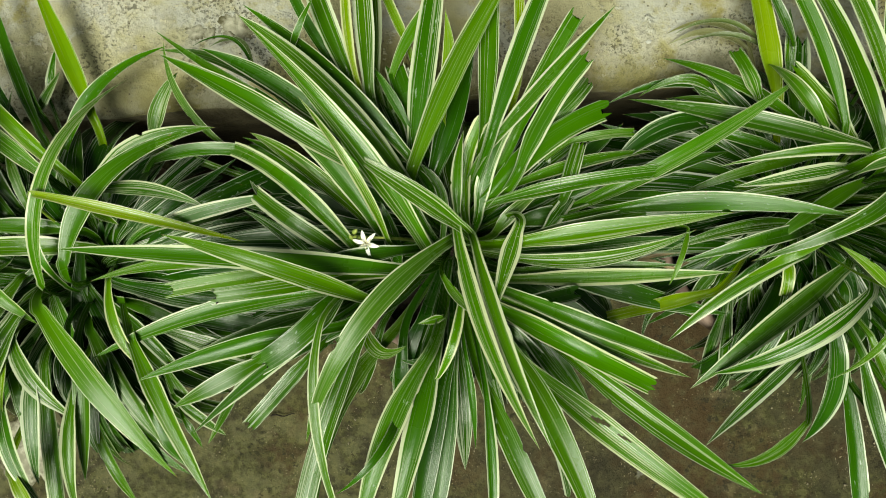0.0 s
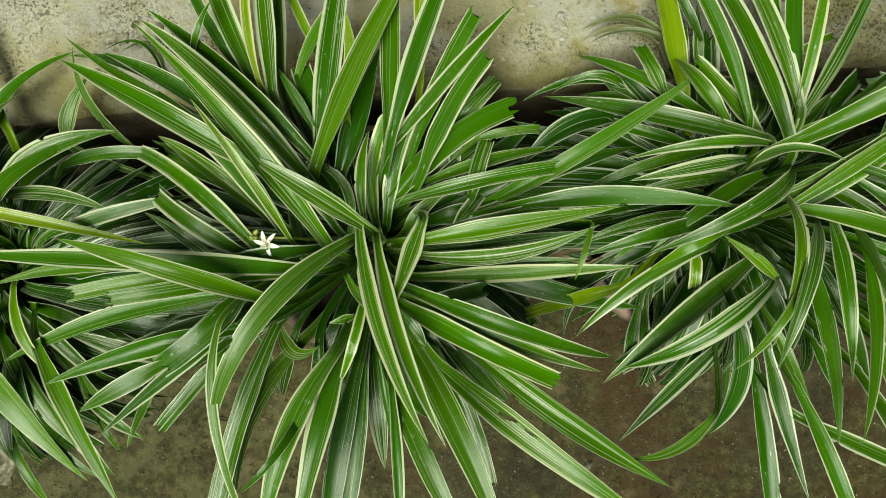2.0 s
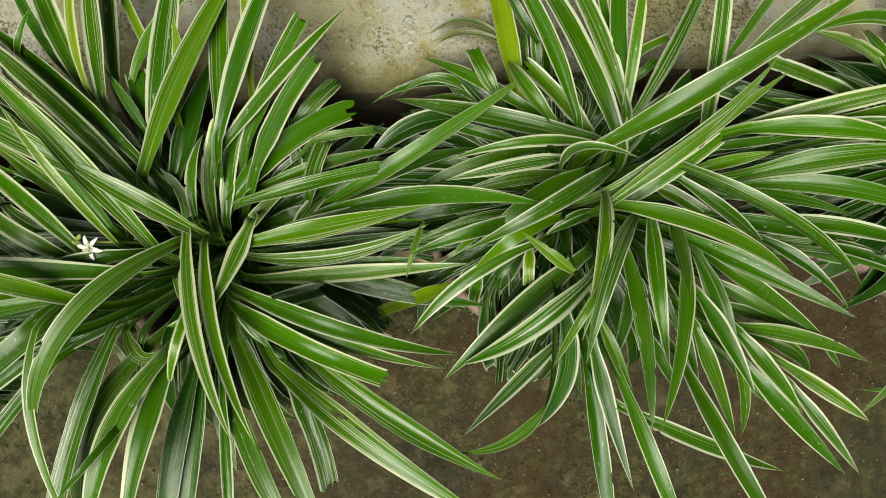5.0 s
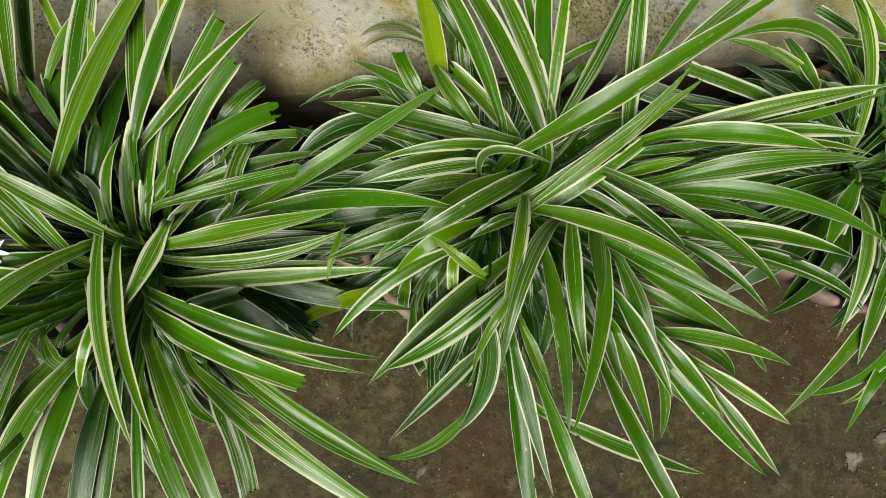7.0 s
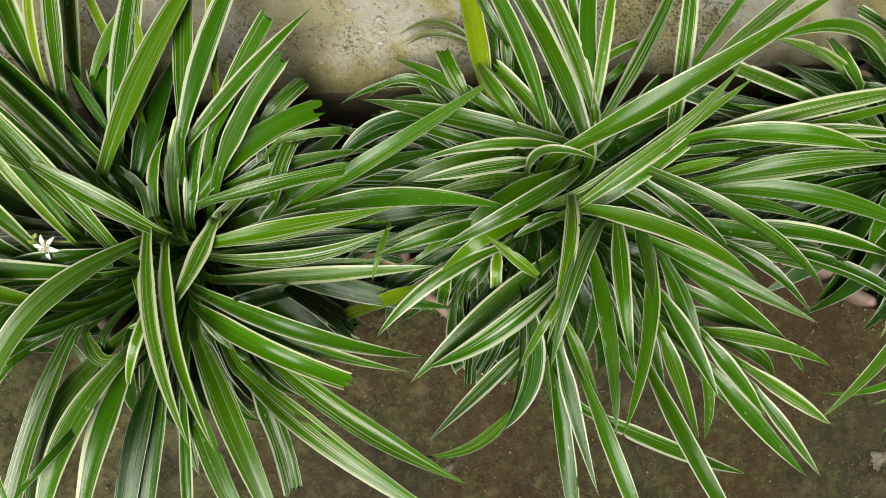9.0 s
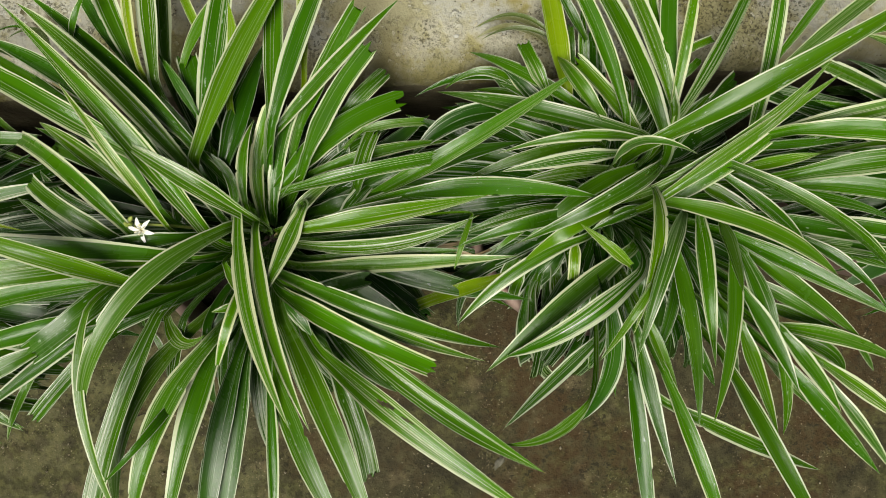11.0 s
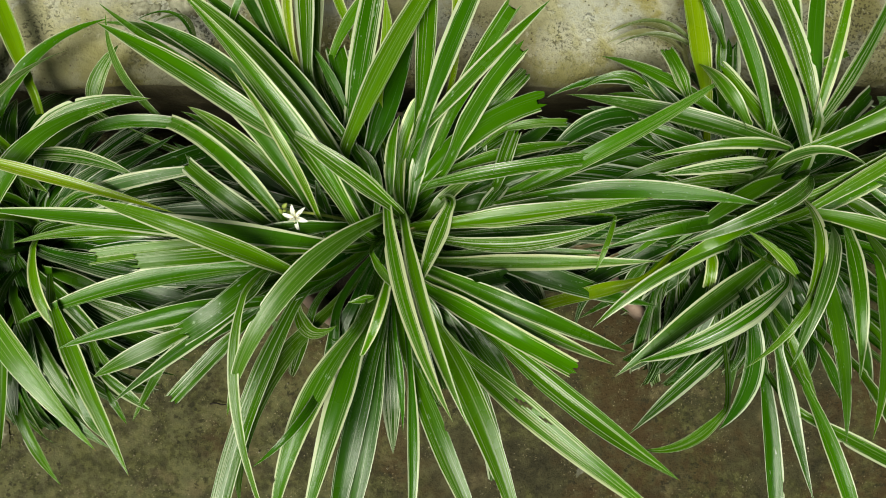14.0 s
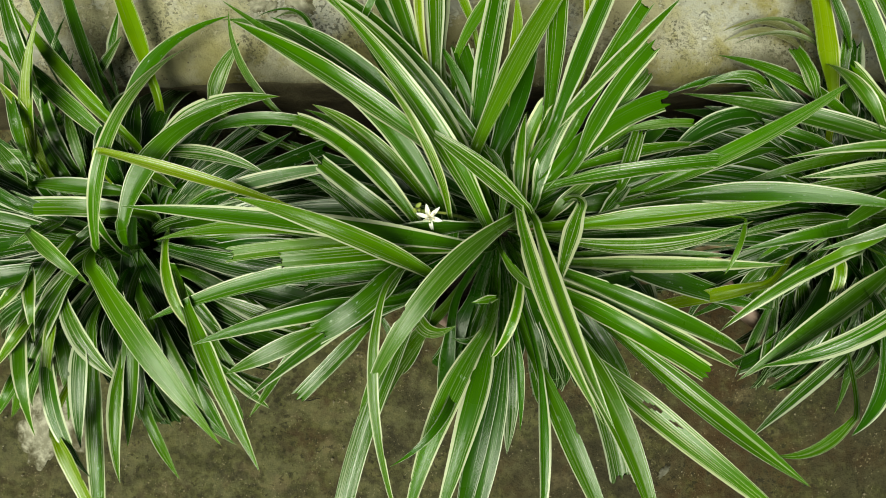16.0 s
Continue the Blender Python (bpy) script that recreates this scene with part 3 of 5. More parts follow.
leaf(plant, (-0.077, 0.071, 0.252), 148, 0.115, 0.50, -0.10, 0.010, -0.005, 12, 0.35)
leaf(plant, (-0.103, 0.088, 0.226), 155, 0.129, 0.53, -0.17, 0.012, -0.018, 9, 0.2)
leaf(plant, (-0.108, 0.086, 0.234), 148, 0.132, 0.54, 0.05, 0.019, -0.023, 7, 0.35)
leaf(plant, (-0.057, 0.014, 0.253), 134, 0.121, 0.51, -0.12, 0.012, -0.006, 14, 0.3, cut=True, margin=.86)
leaf(plant, (-0.071, -0.001, 0.261), 142, 0.109, 0.56, -0.13, 0.019, -0.029, 12, 0.48, cut=True)
leaf(plant, (-0.048, 0.003, 0.262), 121, 0.100, 0.37, -0.10, 0.056, 0.032, 6, 0.8, margin=.66)
leaf(plant, (-0.011, 0.004, 0.240), 127, 0.067, 0.55, -0.58, 0.000, 0.013, 7, 0.38)
leaf(plant, (-0.059, -0.037, 0.268), 161, 0.130, 0.42, -0.08, 0.071, 0.024, 12, 0.5)
leaf(plant, (-0.035, -0.018, 0.262), 176, 0.215, 0.48, -0.02, 0.056, 0.022, 14, 0.4, margin=.72)
leaf(plant, (-0.010, -0.001, 0.268), -125, 0.160, 0.44, -0.19, 0.076, -0.006, 14, 0.45)
leaf(plant, (-0.088, -0.051, 0.285), -83, 0.163, 0.35, -0.13, 0.012, -0.023, 7, 0.5)
leaf(plant, (-0.031, -0.019, 0.261), -175, 0.054, 0.73, -0.03, -0.005, 0.034, 7, 0.85, margin=.66)
leaf(plant, (-0.038, -0.005, 0.262), -170, 0.073, 0.50, -0.04, 0.019, -0.003, 11, 0.18)
leaf(plant, (-0.079, -0.006, 0.262), 145, 0.067, 0.49, 0.01, 0.024, 0.000, 12, 0.33, cut=True)
leaf(plant, (-0.094, -0.013, 0.262), 144, 0.060, 0.50, -0.13, 0.024, 0.000, 8, 0.28)
leaf(plant, (-0.099, -0.019, 0.260), -173, 0.089, 0.50, -0.04, 0.004, 0.008, 11, 0.7, cut=True)
leaf(plant, (-0.080, -0.022, 0.262), -172, 0.071, 0.39, 0.01, 0.035, 0.033, 11, 0.38, cut=True)
leaf(plant, (-0.092, -0.033, 0.246), -164, 0.165, 0.50, -0.11, 0.009, -0.002, 13, 0.5)
leaf(plant, (-0.147, -0.013, 0.262), -173, 0.083, 0.53, -0.13, 0.004, 0.021, 9, 0.6)
leaf(plant, (-0.084, -0.056, 0.258), -165, 0.135, 0.50, -0.07, 0.009, -0.002, 13, 0.5)
leaf(plant, (-0.080, -0.034, 0.262), -138, 0.063, 0.43, 0.11, 0.026, 0.012, 16, 0.28, cut=True)
leaf(plant, (-0.097, -0.061, 0.245), -141, 0.100, 0.51, -0.05, 0.005, 0.019, 10, 0.23)
leaf(plant, (-0.102, -0.078, 0.242), -132, 0.064, 0.50, 0.00, 0.008, -0.001, 11, 0.23, cut=True)
leaf(plant, (-0.129, -0.076, 0.262), -152, 0.070, 0.51, -0.01, 0.015, -0.006, 12, 0.28)
leaf(plant, (-0.147, -0.084, 0.222), -122, 0.083, 0.58, 0.05, 0.009, -0.029, 6, 0.5)
leaf(plant, (-0.067, -0.061, 0.231), -106, 0.179, 0.50, -0.08, 0.008, 0.007, 15, 0.33, cut=True)
leaf(plant, (-0.023, -0.077, 0.262), -109, 0.146, 0.38, -0.13, 0.042, 0.006, 16, 0.58)
leaf(plant, (-0.018, -0.078, 0.255), -104, 0.149, 0.33, -0.01, 0.044, 0.007, 17, 0.48)
leaf(plant, (-0.008, -0.087, 0.240), -100, 0.152, 0.49, -0.04, 0.023, 0.000, 15, 0.13)
leaf(plant, (-0.004, -0.087, 0.235), -99, 0.155, 0.49, 0.04, 0.023, 0.000, 13, 0.2)
leaf(plant, (-0.038, -0.105, 0.262), -129, 0.066, 0.33, 0.12, 0.057, 0.024, 6, 0.38)
leaf(plant, (-0.000, -0.082, 0.215), -86, 0.092, 0.54, 0.01, 0.017, -0.015, 16, 0.25)
leaf(plant, (0.006, -0.084, 0.230), -84, 0.069, 0.51, 0.04, -0.003, -0.015, 6, 0.4)
leaf(plant, (0.017, -0.101, 0.262), -89, 0.121, 0.49, 0.04, 0.014, 0.006, 8, 0.45)
leaf(plant, (-0.002, 0.008, 0.262), -71, 0.131, 0.47, -0.10, 0.041, 0.064, 11, 0.65, margin=.62)
leaf(plant, (0.010, -0.003, 0.265), -71, 0.126, 0.44, -0.07, 0.043, 0.050, 10, 0.6, margin=.62)
leaf(plant, (0.028, -0.064, 0.262), -66, 0.158, 0.43, 0.07, 0.053, 0.030, 17, 0.4)
leaf(plant, (0.016, -0.094, 0.250), -65, 0.139, 0.47, -0.02, 0.034, 0.020, 14, 0.45)
leaf(plant, (0.057, -0.101, 0.232), -72, 0.079, 0.50, 0.07, -0.002, 0.004, 16, 0.25, cut=True)
leaf(plant, (-0.011, -0.023, 0.262), -45, 0.031, 0.61, -0.18, 0.010, 0.027, 6, 0.6)
leaf(plant, (0.001, -0.034, 0.262), -108, 0.066, 0.51, 0.09, 0.039, -0.006, 7, 0.8, margin=.62)
leaf(plant, (0.039, 0.011, 0.262), -110, 0.060, 0.54, -0.01, 0.010, 0.030, 13, 0.6, margin=.62)
leaf(plant, (-0.011, -0.053, 0.232), -167, 0.018, 0.46, 0.01, 0.006, 0.003, 6, 0.6)
leaf(plant, (0.040, -0.000, 0.262), 8, 0.120, 0.55, -0.00, 0.009, 0.048, 14, 0.6)
leaf(plant, (0.051, 0.005, 0.250), 12, 0.075, 0.48, -0.00, 0.021, 0.006, 9, 0.45, cut=True)
leaf(plant, (0.032, 0.030, 0.237), 9, 0.097, 0.57, 0.06, -0.006, 0.034, 11, 0.5, cut=True)
leaf(plant, (0.082, 0.024, 0.222), 30, 0.182, 0.47, -0.05, 0.052, 0.024, 12, 0.65)
leaf(plant, (0.043, 0.042, 0.226), 13, 0.112, 0.51, 0.08, 0.004, -0.010, 9, 0.6)
leaf(plant, (0.041, -0.011, 0.240), 9, 0.120, 0.50, -0.15, 0.009, 0.018, 11, 0.4)
leaf(plant, (0.041, -0.026, 0.235), 2, 0.148, 0.50, -0.01, 0.005, 0.019, 12, 0.6, margin=.66)
leaf(plant, (0.047, -0.020, 0.230), 2, 0.107, 0.52, 0.02, -0.000, 0.020, 8, 0.35)
leaf(plant, (0.026, -0.031, 0.255), -21, 0.166, 0.54, 0.00, 0.077, -0.040, 12, 0.5)
leaf(plant, (0.026, -0.038, 0.250), -23, 0.153, 0.51, -0.00, 0.062, -0.018, 11, 0.5)
leaf(plant, (0.026, -0.044, 0.250), -27, 0.111, 0.43, 0.01, 0.053, 0.020, 14, 0.72, cut=True, margin=.8)
leaf(plant, (0.050, -0.089, 0.240), -37, 0.197, 0.47, -0.01, 0.045, 0.024, 18, 0.55, margin=.88, rows=121, cells=16, holes=((15, 8), (15, 9), (16, 8), (16, 9), (16, 10), (17, 9), (17, 10), (17, 11), (18, 10), (18, 11), (21, 10), (22, 10), (22, 11), (23, 11)))
leaf(plant, (0.072, -0.075, 0.262), -36, 0.160, 0.50, -0.03, 0.023, 0.003, 15, 0.4)
leaf(plant, (0.040, -0.046, 0.240), 15, 0.042, 0.49, 0.03, 0.006, 0.004, 13, 0.3, cut=True)
leaf(plant, (0.077, -0.030, 0.215), -40, 0.063, 0.55, 0.01, -0.012, -0.035, 17, 0.15, cut=True)
leaf(plant, (0.108, 0.022, 0.262), -4, 0.120, 0.53, 0.12, 0.019, 0.054, 13, 0.5)
leaf(plant, (-0.073, 0.111, 0.243), 109, 0.136, 0.50, 0.05, 0.011, -0.006, 15, 0.4, margin=.72)
leaf(plant, (-0.078, 0.113, 0.240), 115, 0.141, 0.49, 0.11, 0.011, -0.006, 8, 0.4)
leaf(plant, (-0.069, 0.112, 0.252), 91, 0.126, 0.40, 0.09, 0.011, -0.006, 7, 0.9, margin=.62)
leaf(plant, (-0.061, 0.106, 0.246), 94, 0.138, 0.50, -0.01, 0.011, -0.006, 14, 0.35)
leaf(plant, (-0.058, 0.118, 0.231), 92, 0.131, 0.46, -0.01, 0.011, -0.006, 13, 0.35, margin=.6)
leaf(plant, (-0.035, 0.140, 0.229), 114, 0.106, 0.20, -0.01, 0.002, -0.010, 7, 0.85)
leaf(plant, (-0.046, 0.117, 0.234), 48, 0.138, 0.38, 0.17, 0.011, -0.006, 9, 0.7)
leaf(plant, (-0.031, 0.064, 0.237), 82, 0.170, 0.50, 0.01, 0.010, -0.006, 18, 0.5, margin=.76)
leaf(plant, (-0.010, 0.093, 0.249), 89, 0.062, 0.50, -0.10, 0.003, 0.007, 10, 0.8)
leaf(plant, (-0.031, 0.050, 0.255), 62, 0.185, 0.50, 0.07, 0.008, 0.004, 15, 0.55)
leaf(plant, (0.018, 0.077, 0.246), 88, 0.170, 0.50, -0.01, 0.011, -0.006, 14, 0.45)
leaf(plant, (-0.017, 0.048, 0.237), 72, 0.096, 0.51, -0.01, 0.011, -0.006, 17, 0.12)
leaf(plant, (0.041, 0.114, 0.252), 92, 0.117, 0.34, -0.02, 0.011, -0.006, 8, 0.85)
leaf(plant, (0.021, 0.071, 0.262), 68, 0.162, 0.50, 0.05, 0.015, -0.003, 14, 0.45, margin=.7)
leaf(plant, (0.038, 0.072, 0.252), 63, 0.089, 0.50, 0.05, 0.004, 0.007, 12, 0.5, cut=True)
leaf(plant, (0.021, 0.065, 0.255), 48, 0.129, 0.50, 0.01, 0.010, -0.005, 10, 0.55, margin=.7)
leaf(plant, (0.042, 0.051, 0.249), 59, 0.085, 0.50, 0.09, 0.003, 0.007, 14, 0.5, cut=True)
leaf(plant, (0.024, 0.035, 0.234), 36, 0.101, 0.50, 0.13, 0.010, -0.005, 17, 0.6, cut=True)
leaf(plant, (0.068, 0.087, 0.229), 47, 0.040, 0.53, -0.05, 0.010, -0.006, 12, 0.3, cut=True)
leaf(plant, (0.006, 0.014, 0.228), 82, 0.069, 0.53, 0.18, 0.001, 0.019, 11, 0.85, cut=True, margin=.66)
leaf(plant, (0.015, 0.021, 0.230), 73, 0.063, 0.54, 0.11, 0.007, 0.026, 12, 0.5, cut=True, margin=.7)
leaf(plant, (-0.001, 0.019, 0.248), 85, 0.059, 0.53, 0.10, 0.012, -0.008, 8, 0.6)
leaf(plant, (-0.028, 0.077, 0.231), 109, 0.050, 0.50, 0.02, 0.008, 0.001, 16, 0.25, cut=True)
leaf(plant, (-0.035, 0.081, 0.240), 121, 0.052, 0.50, -0.04, 0.007, 0.001, 7, 0.45)
leaf(plant, (-0.037, 0.070, 0.220), 117, 0.056, 0.54, -0.06, 0.007, -0.010, 10, 0.15)
leaf(plant, (0.075, 0.032, 0.234), 73, 0.041, 0.51, 0.06, 0.009, -0.002, 12, 0.35, cut=True)
leaf(plant, (0.081, 0.071, 0.238), 7, 0.041, 0.49, 0.04, 0.007, 0.003, 7, 0.55, cut=True)
leaf(plant, (0.063, 0.009, 0.230), 52, 0.034, 0.57, 0.01, 0.004, -0.010, 11, 0.4, cut=True)
leaf(plant, (-0.023, 0.012, 0.230), 127, 0.126, 0.47, -0.04, 0.037, 0.020, 10, 0.3)
leaf(plant, (-0.037, 0.055, 0.230), 128, 0.069, 0.49, -0.12, 0.010, 0.010, 9, 0.35)
leaf(plant, (-0.068, 0.019, 0.235), 143, 0.099, 0.51, -0.09, 0.033, -0.007, 11, 0.45)
leaf(plant, (-0.090, 0.038, 0.225), 149, 0.074, 0.51, -0.09, 0.021, -0.003, 8, 0.4)
leaf(plant, (-0.170, 0.072, 0.210), 120, 0.088, 0.50, 0.21, 0.011, 0.002, 6, 0.4)
leaf(plant, (-0.226, 0.081, 0.200), 66, 0.050, 0.47, 0.07, 0.012, 0.008, 12, 0.4)
leaf(plant, (-0.148, 0.127, 0.215), 158, 0.055, 0.42, -0.55, 0.003, -0.015, 3, 0.1)
leaf(plant, (-0.113, 0.128, 0.250), 62, 0.037, 0.38, -0.05, 0.019, 0.012, 5, 0.5)
leaf(plant, (-0.043, -0.015, 0.225), 104, 0.045, 0.47, -0.05, 0.012, 0.015, 12, 0.45)
leaf(plant, (-0.071, -0.017, 0.235), 171, 0.098, 0.48, -0.01, 0.028, 0.005, 10, 0.3)
leaf(plant, (-0.102, -0.049, 0.225), -161, 0.101, 0.49, -0.02, 0.020, 0.000, 11, 0.35)
leaf(plant, (-0.152, -0.082, 0.220), 161, 0.074, 0.49, -0.04, 0.015, 0.002, 12, 0.3, margin=.72)
leaf(plant, (0.050, -0.006, 0.225), 5, 0.112, 0.50, 0.00, 0.004, 0.005, 8, 0.35)
leaf(plant, (0.028, 0.008, 0.228), 42, 0.041, 0.47, 0.12, 0.012, 0.004, 10, 0.5)
leaf(plant, (0.155, 0.008, 0.255), -109, 0.040, 0.50, -0.05, 0.014, 0.000, 4, 0.6)
leaf(plant, (0.019, -0.048, 0.225), -54, 0.036, 0.49, 0.11, 0.013, 0.001, 10, 0.2)
leaf(plant, (0.027, -0.060, 0.215), -42, 0.049, 0.48, 0.09, 0.013, 0.003, 16, 0.1, cut=True)
leaf(plant, (0.053, -0.094, 0.215), -59, 0.049, 0.55, 0.01, 0.010, -0.010, 10, 0.2)
leaf(plant, (-0.069, -0.063, 0.205), -20, 0.034, 0.51, -0.77, 0.003, 0.017, 11, 0.5)
leaf(plant, (-0.018, -0.078, 0.230), -169, 0.024, 0.49, 0.29, 0.011, 0.002, 6, 0.4)
leaf(plant, (-0.093, 0.008, 0.225), 146, 0.067, 0.49, 0.18, 0.014, 0.000, 10, 0.3)
leaf(plant, (-0.058, -0.050, 0.225), -151, 0.081, 0.50, -0.11, 0.015, -0.003, 11, 0.2)
leaf(plant, (-0.074, -0.033, 0.222), -170, 0.082, 0.49, 0.04, 0.015, 0.002, 10, 0.2)
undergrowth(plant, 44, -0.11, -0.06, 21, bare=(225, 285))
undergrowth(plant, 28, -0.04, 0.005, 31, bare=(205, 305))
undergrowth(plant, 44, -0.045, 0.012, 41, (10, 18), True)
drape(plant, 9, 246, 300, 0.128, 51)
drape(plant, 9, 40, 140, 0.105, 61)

plant_with_flower = plant
plant = potted_plant(0.303, 0.047, 0.108, 0.192, "large green and white striped spider plant spilling over its pink pot", (-0.010, -0.007))
leaf(plant, (0.165, -0.043, 0.240), -30, 0.101, 0.38, 0.06, 0.067, 0.025, 8, 0.3)
leaf(plant, (-0.049, 0.117, 0.220), 166, 0.060, 0.63, -0.33, 0.011, -0.020, 4, 0.05, dry=0.18, margin=.93)
leaf(plant, (-0.045, 0.112, 0.220), 171, 0.061, 0.60, -0.26, 0.010, -0.020, 4, 0.05, dry=0.18, margin=.93)
leaf(plant, (-0.054, 0.084, 0.200), -178, 0.102, 0.52, -0.24, 0.007, -0.010, 9, 0.2)
leaf(plant, (-0.049, -0.049, 0.200), -94, 0.103, 0.62, -0.07, 0.017, -0.040, 12, 0.1, cut=True)
leaf(plant, (-0.041, -0.054, 0.200), -94, 0.083, 0.66, 0.01, 0.014, -0.040, 13, 0.1, cut=True)
leaf(plant, (-0.027, -0.064, 0.200), -105, 0.083, 0.69, 0.03, 0.016, -0.040, 13, 0.15)
leaf(plant, (-0.036, -0.037, 0.200), -124, 0.068, 0.83, -0.11, 0.019, -0.040, 12, 0.1, cut=True)
leaf(plant, (-0.026, -0.032, 0.200), -127, 0.058, 0.80, -0.20, 0.013, -0.040, 13, 0.1, cut=True)
leaf(plant, (-0.018, -0.055, 0.200), -96, 0.079, 0.72, -0.09, 0.017, -0.040, 12, 0.1, cut=True)
leaf(plant, (-0.014, -0.064, 0.200), -87, 0.085, 0.67, -0.08, 0.016, -0.040, 12, 0.2)
leaf(plant, (0.000, -0.056, 0.200), -83, 0.117, 0.58, -0.14, 0.014, -0.040, 8, 0.3)
leaf(plant, (-0.072, -0.049, 0.200), -130, 0.078, 0.54, -0.53, 0.010, -0.030, 9, 0.1)
leaf(plant, (-0.116, -0.047, 0.220), 178, 0.021, 1.70, -0.53, 0.000, 0.000, 4, 0.5, dry=1.0)
leaf(plant, (0.182, 0.032, 0.240), -6, 0.096, 0.49, 0.12, 0.014, 0.010, 8, 0.4)
leaf(plant, (-0.068, -0.081, 0.205), -69, 0.079, 0.63, -0.21, -0.016, -0.065, 11, 0.15, cut=True)
leaf(plant, (-0.050, -0.070, 0.205), -65, 0.075, 0.63, -0.19, -0.013, -0.055, 15, 0.2, cut=True)
leaf(plant, (-0.062, -0.062, 0.205), -86, 0.040, 0.63, -0.28, -0.010, -0.035, 12, 0.1, cut=True)
leaf(plant, (-0.072, -0.079, 0.205), -82, 0.063, 0.60, -0.15, -0.020, -0.055, 11, 0.3, cut=True)
leaf(plant, (-0.055, -0.062, 0.205), -70, 0.063, 0.62, -0.22, -0.009, -0.045, 11, 0.15, cut=True)
leaf(plant, (-0.027, -0.080, 0.205), -61, 0.044, 0.57, -0.10, -0.013, -0.035, 7, 0.5, cut=True)
leaf(plant, (-0.040, -0.046, 0.210), -65, 0.040, 0.56, -0.08, 0.005, -0.010, 12, 0.3, cut=True)
leaf(plant, (-0.050, -0.061, 0.210), -62, 0.035, 0.62, -0.21, -0.002, -0.020, 16, 0.25, cut=True)
leaf(plant, (-0.019, -0.069, 0.205), -58, 0.072, 0.58, -0.04, -0.020, -0.055, 13, 0.15, cut=True)
leaf(plant, (-0.080, -0.049, 0.210), -107, 0.024, 0.61, -0.22, -0.007, -0.020, 11, 0.2, cut=True)
leaf(plant, (-0.076, -0.058, 0.210), -98, 0.026, 0.63, -0.11, -0.009, -0.025, 10, 0.15, cut=True)
leaf(plant, (-0.116, -0.026, 0.220), -146, 0.058, 0.52, -0.22, 0.004, -0.010, 9, 0.25)
leaf(plant, (0.002, 0.037, 0.250), 161, 0.149, 0.62, 0.07, 0.017, -0.064, 15, 0.4)
leaf(plant, (-0.045, 0.079, 0.229), 98, 0.141, 0.40, 0.01, 0.002, -0.010, 16, 0.98, margin=.93)
leaf(plant, (-0.052, 0.129, 0.200), 173, 0.057, 0.54, -0.31, 0.004, -0.013, 6, 0.3, dry=.45)
leaf(plant, (-0.051, 0.121, 0.200), 174, 0.057, 0.53, -0.35, 0.005, -0.011, 6, 0.3, dry=.45)
leaf(plant, (-0.030, 0.059, 0.232), 145, 0.100, 0.64, 0.06, 0.017, -0.042, 10, 0.5)
leaf(plant, (-0.063, 0.075, 0.238), 114, 0.036, 0.53, 0.10, 0.010, -0.003, 12, 0.5, cut=True)
leaf(plant, (-0.027, 0.051, 0.255), 114, 0.056, 0.69, 0.25, 0.017, -0.029, 11, 0.5)
leaf(plant, (0.004, 0.046, 0.237), 134, 0.064, 0.50, -0.03, 0.005, 0.007, 14, 0.4, cut=True)
leaf(plant, (-0.006, 0.055, 0.245), 114, 0.152, 0.50, -0.08, 0.007, 0.000, 12, 0.45)
leaf(plant, (0.027, 0.037, 0.240), 117, 0.177, 0.50, -0.08, 0.009, 0.001, 17, 0.4, margin=.74)
leaf(plant, (0.030, 0.059, 0.246), 112, 0.150, 0.50, -0.04, 0.010, -0.006, 14, 0.45, margin=.72)
leaf(plant, (-0.013, 0.083, 0.200), 98, 0.038, 0.46, 0.02, 0.012, 0.015, 17, 0.15, cut=True)
leaf(plant, (-0.027, 0.118, 0.220), 119, 0.095, 0.28, 0.10, 0.023, 0.005, 8, 0.2)
leaf(plant, (0.031, 0.068, 0.243), 84, 0.142, 0.49, 0.14, 0.011, -0.006, 13, 0.4)
leaf(plant, (0.030, 0.050, 0.240), 81, 0.150, 0.47, 0.05, 0.035, 0.016, 9, 0.75, margin=.66)
leaf(plant, (0.047, 0.062, 0.226), 61, 0.170, 0.50, -0.05, 0.002, -0.010, 12, 0.55)
leaf(plant, (0.083, 0.031, 0.250), 89, 0.147, 0.36, 0.13, 0.073, 0.048, 13, 0.55, margin=.7)
leaf(plant, (0.001, 0.028, 0.270), 29, 0.198, 0.42, -0.03, 0.074, 0.065, 15, 0.4)
leaf(plant, (0.115, 0.090, 0.250), 37, 0.127, 0.43, 0.04, 0.021, 0.012, 11, 0.5)
leaf(plant, (0.103, 0.093, 0.258), 51, 0.116, 0.33, 0.02, 0.011, -0.006, 7, 0.5)
leaf(plant, (0.008, -0.010, 0.270), 35, 0.139, 0.48, 0.01, 0.027, 0.027, 10, 0.6)
leaf(plant, (0.003, -0.004, 0.265), 37, 0.131, 0.48, -0.13, 0.025, 0.041, 11, 0.5)
leaf(plant, (0.018, -0.012, 0.255), 32, 0.083, 0.47, -0.03, 0.019, 0.015, 9, 0.5, cut=True)
leaf(plant, (-0.030, 0.013, 0.285), -3, 0.038, -0.28, 0.34, 0.066, 0.041, 6, 0.6, margin=.7)
leaf(plant, (-0.006, 0.031, 0.270), -175, 0.097, 0.57, -0.05, 0.044, -0.008, 8, 0.45, margin=.66)
leaf(plant, (-0.036, 0.030, 0.260), -164, 0.098, 0.51, -0.07, 0.019, -0.008, 8, 0.45)
leaf(plant, (-0.023, 0.021, 0.270), -170, 0.084, 0.46, -0.00, 0.031, 0.019, 10, 0.4, margin=.6)
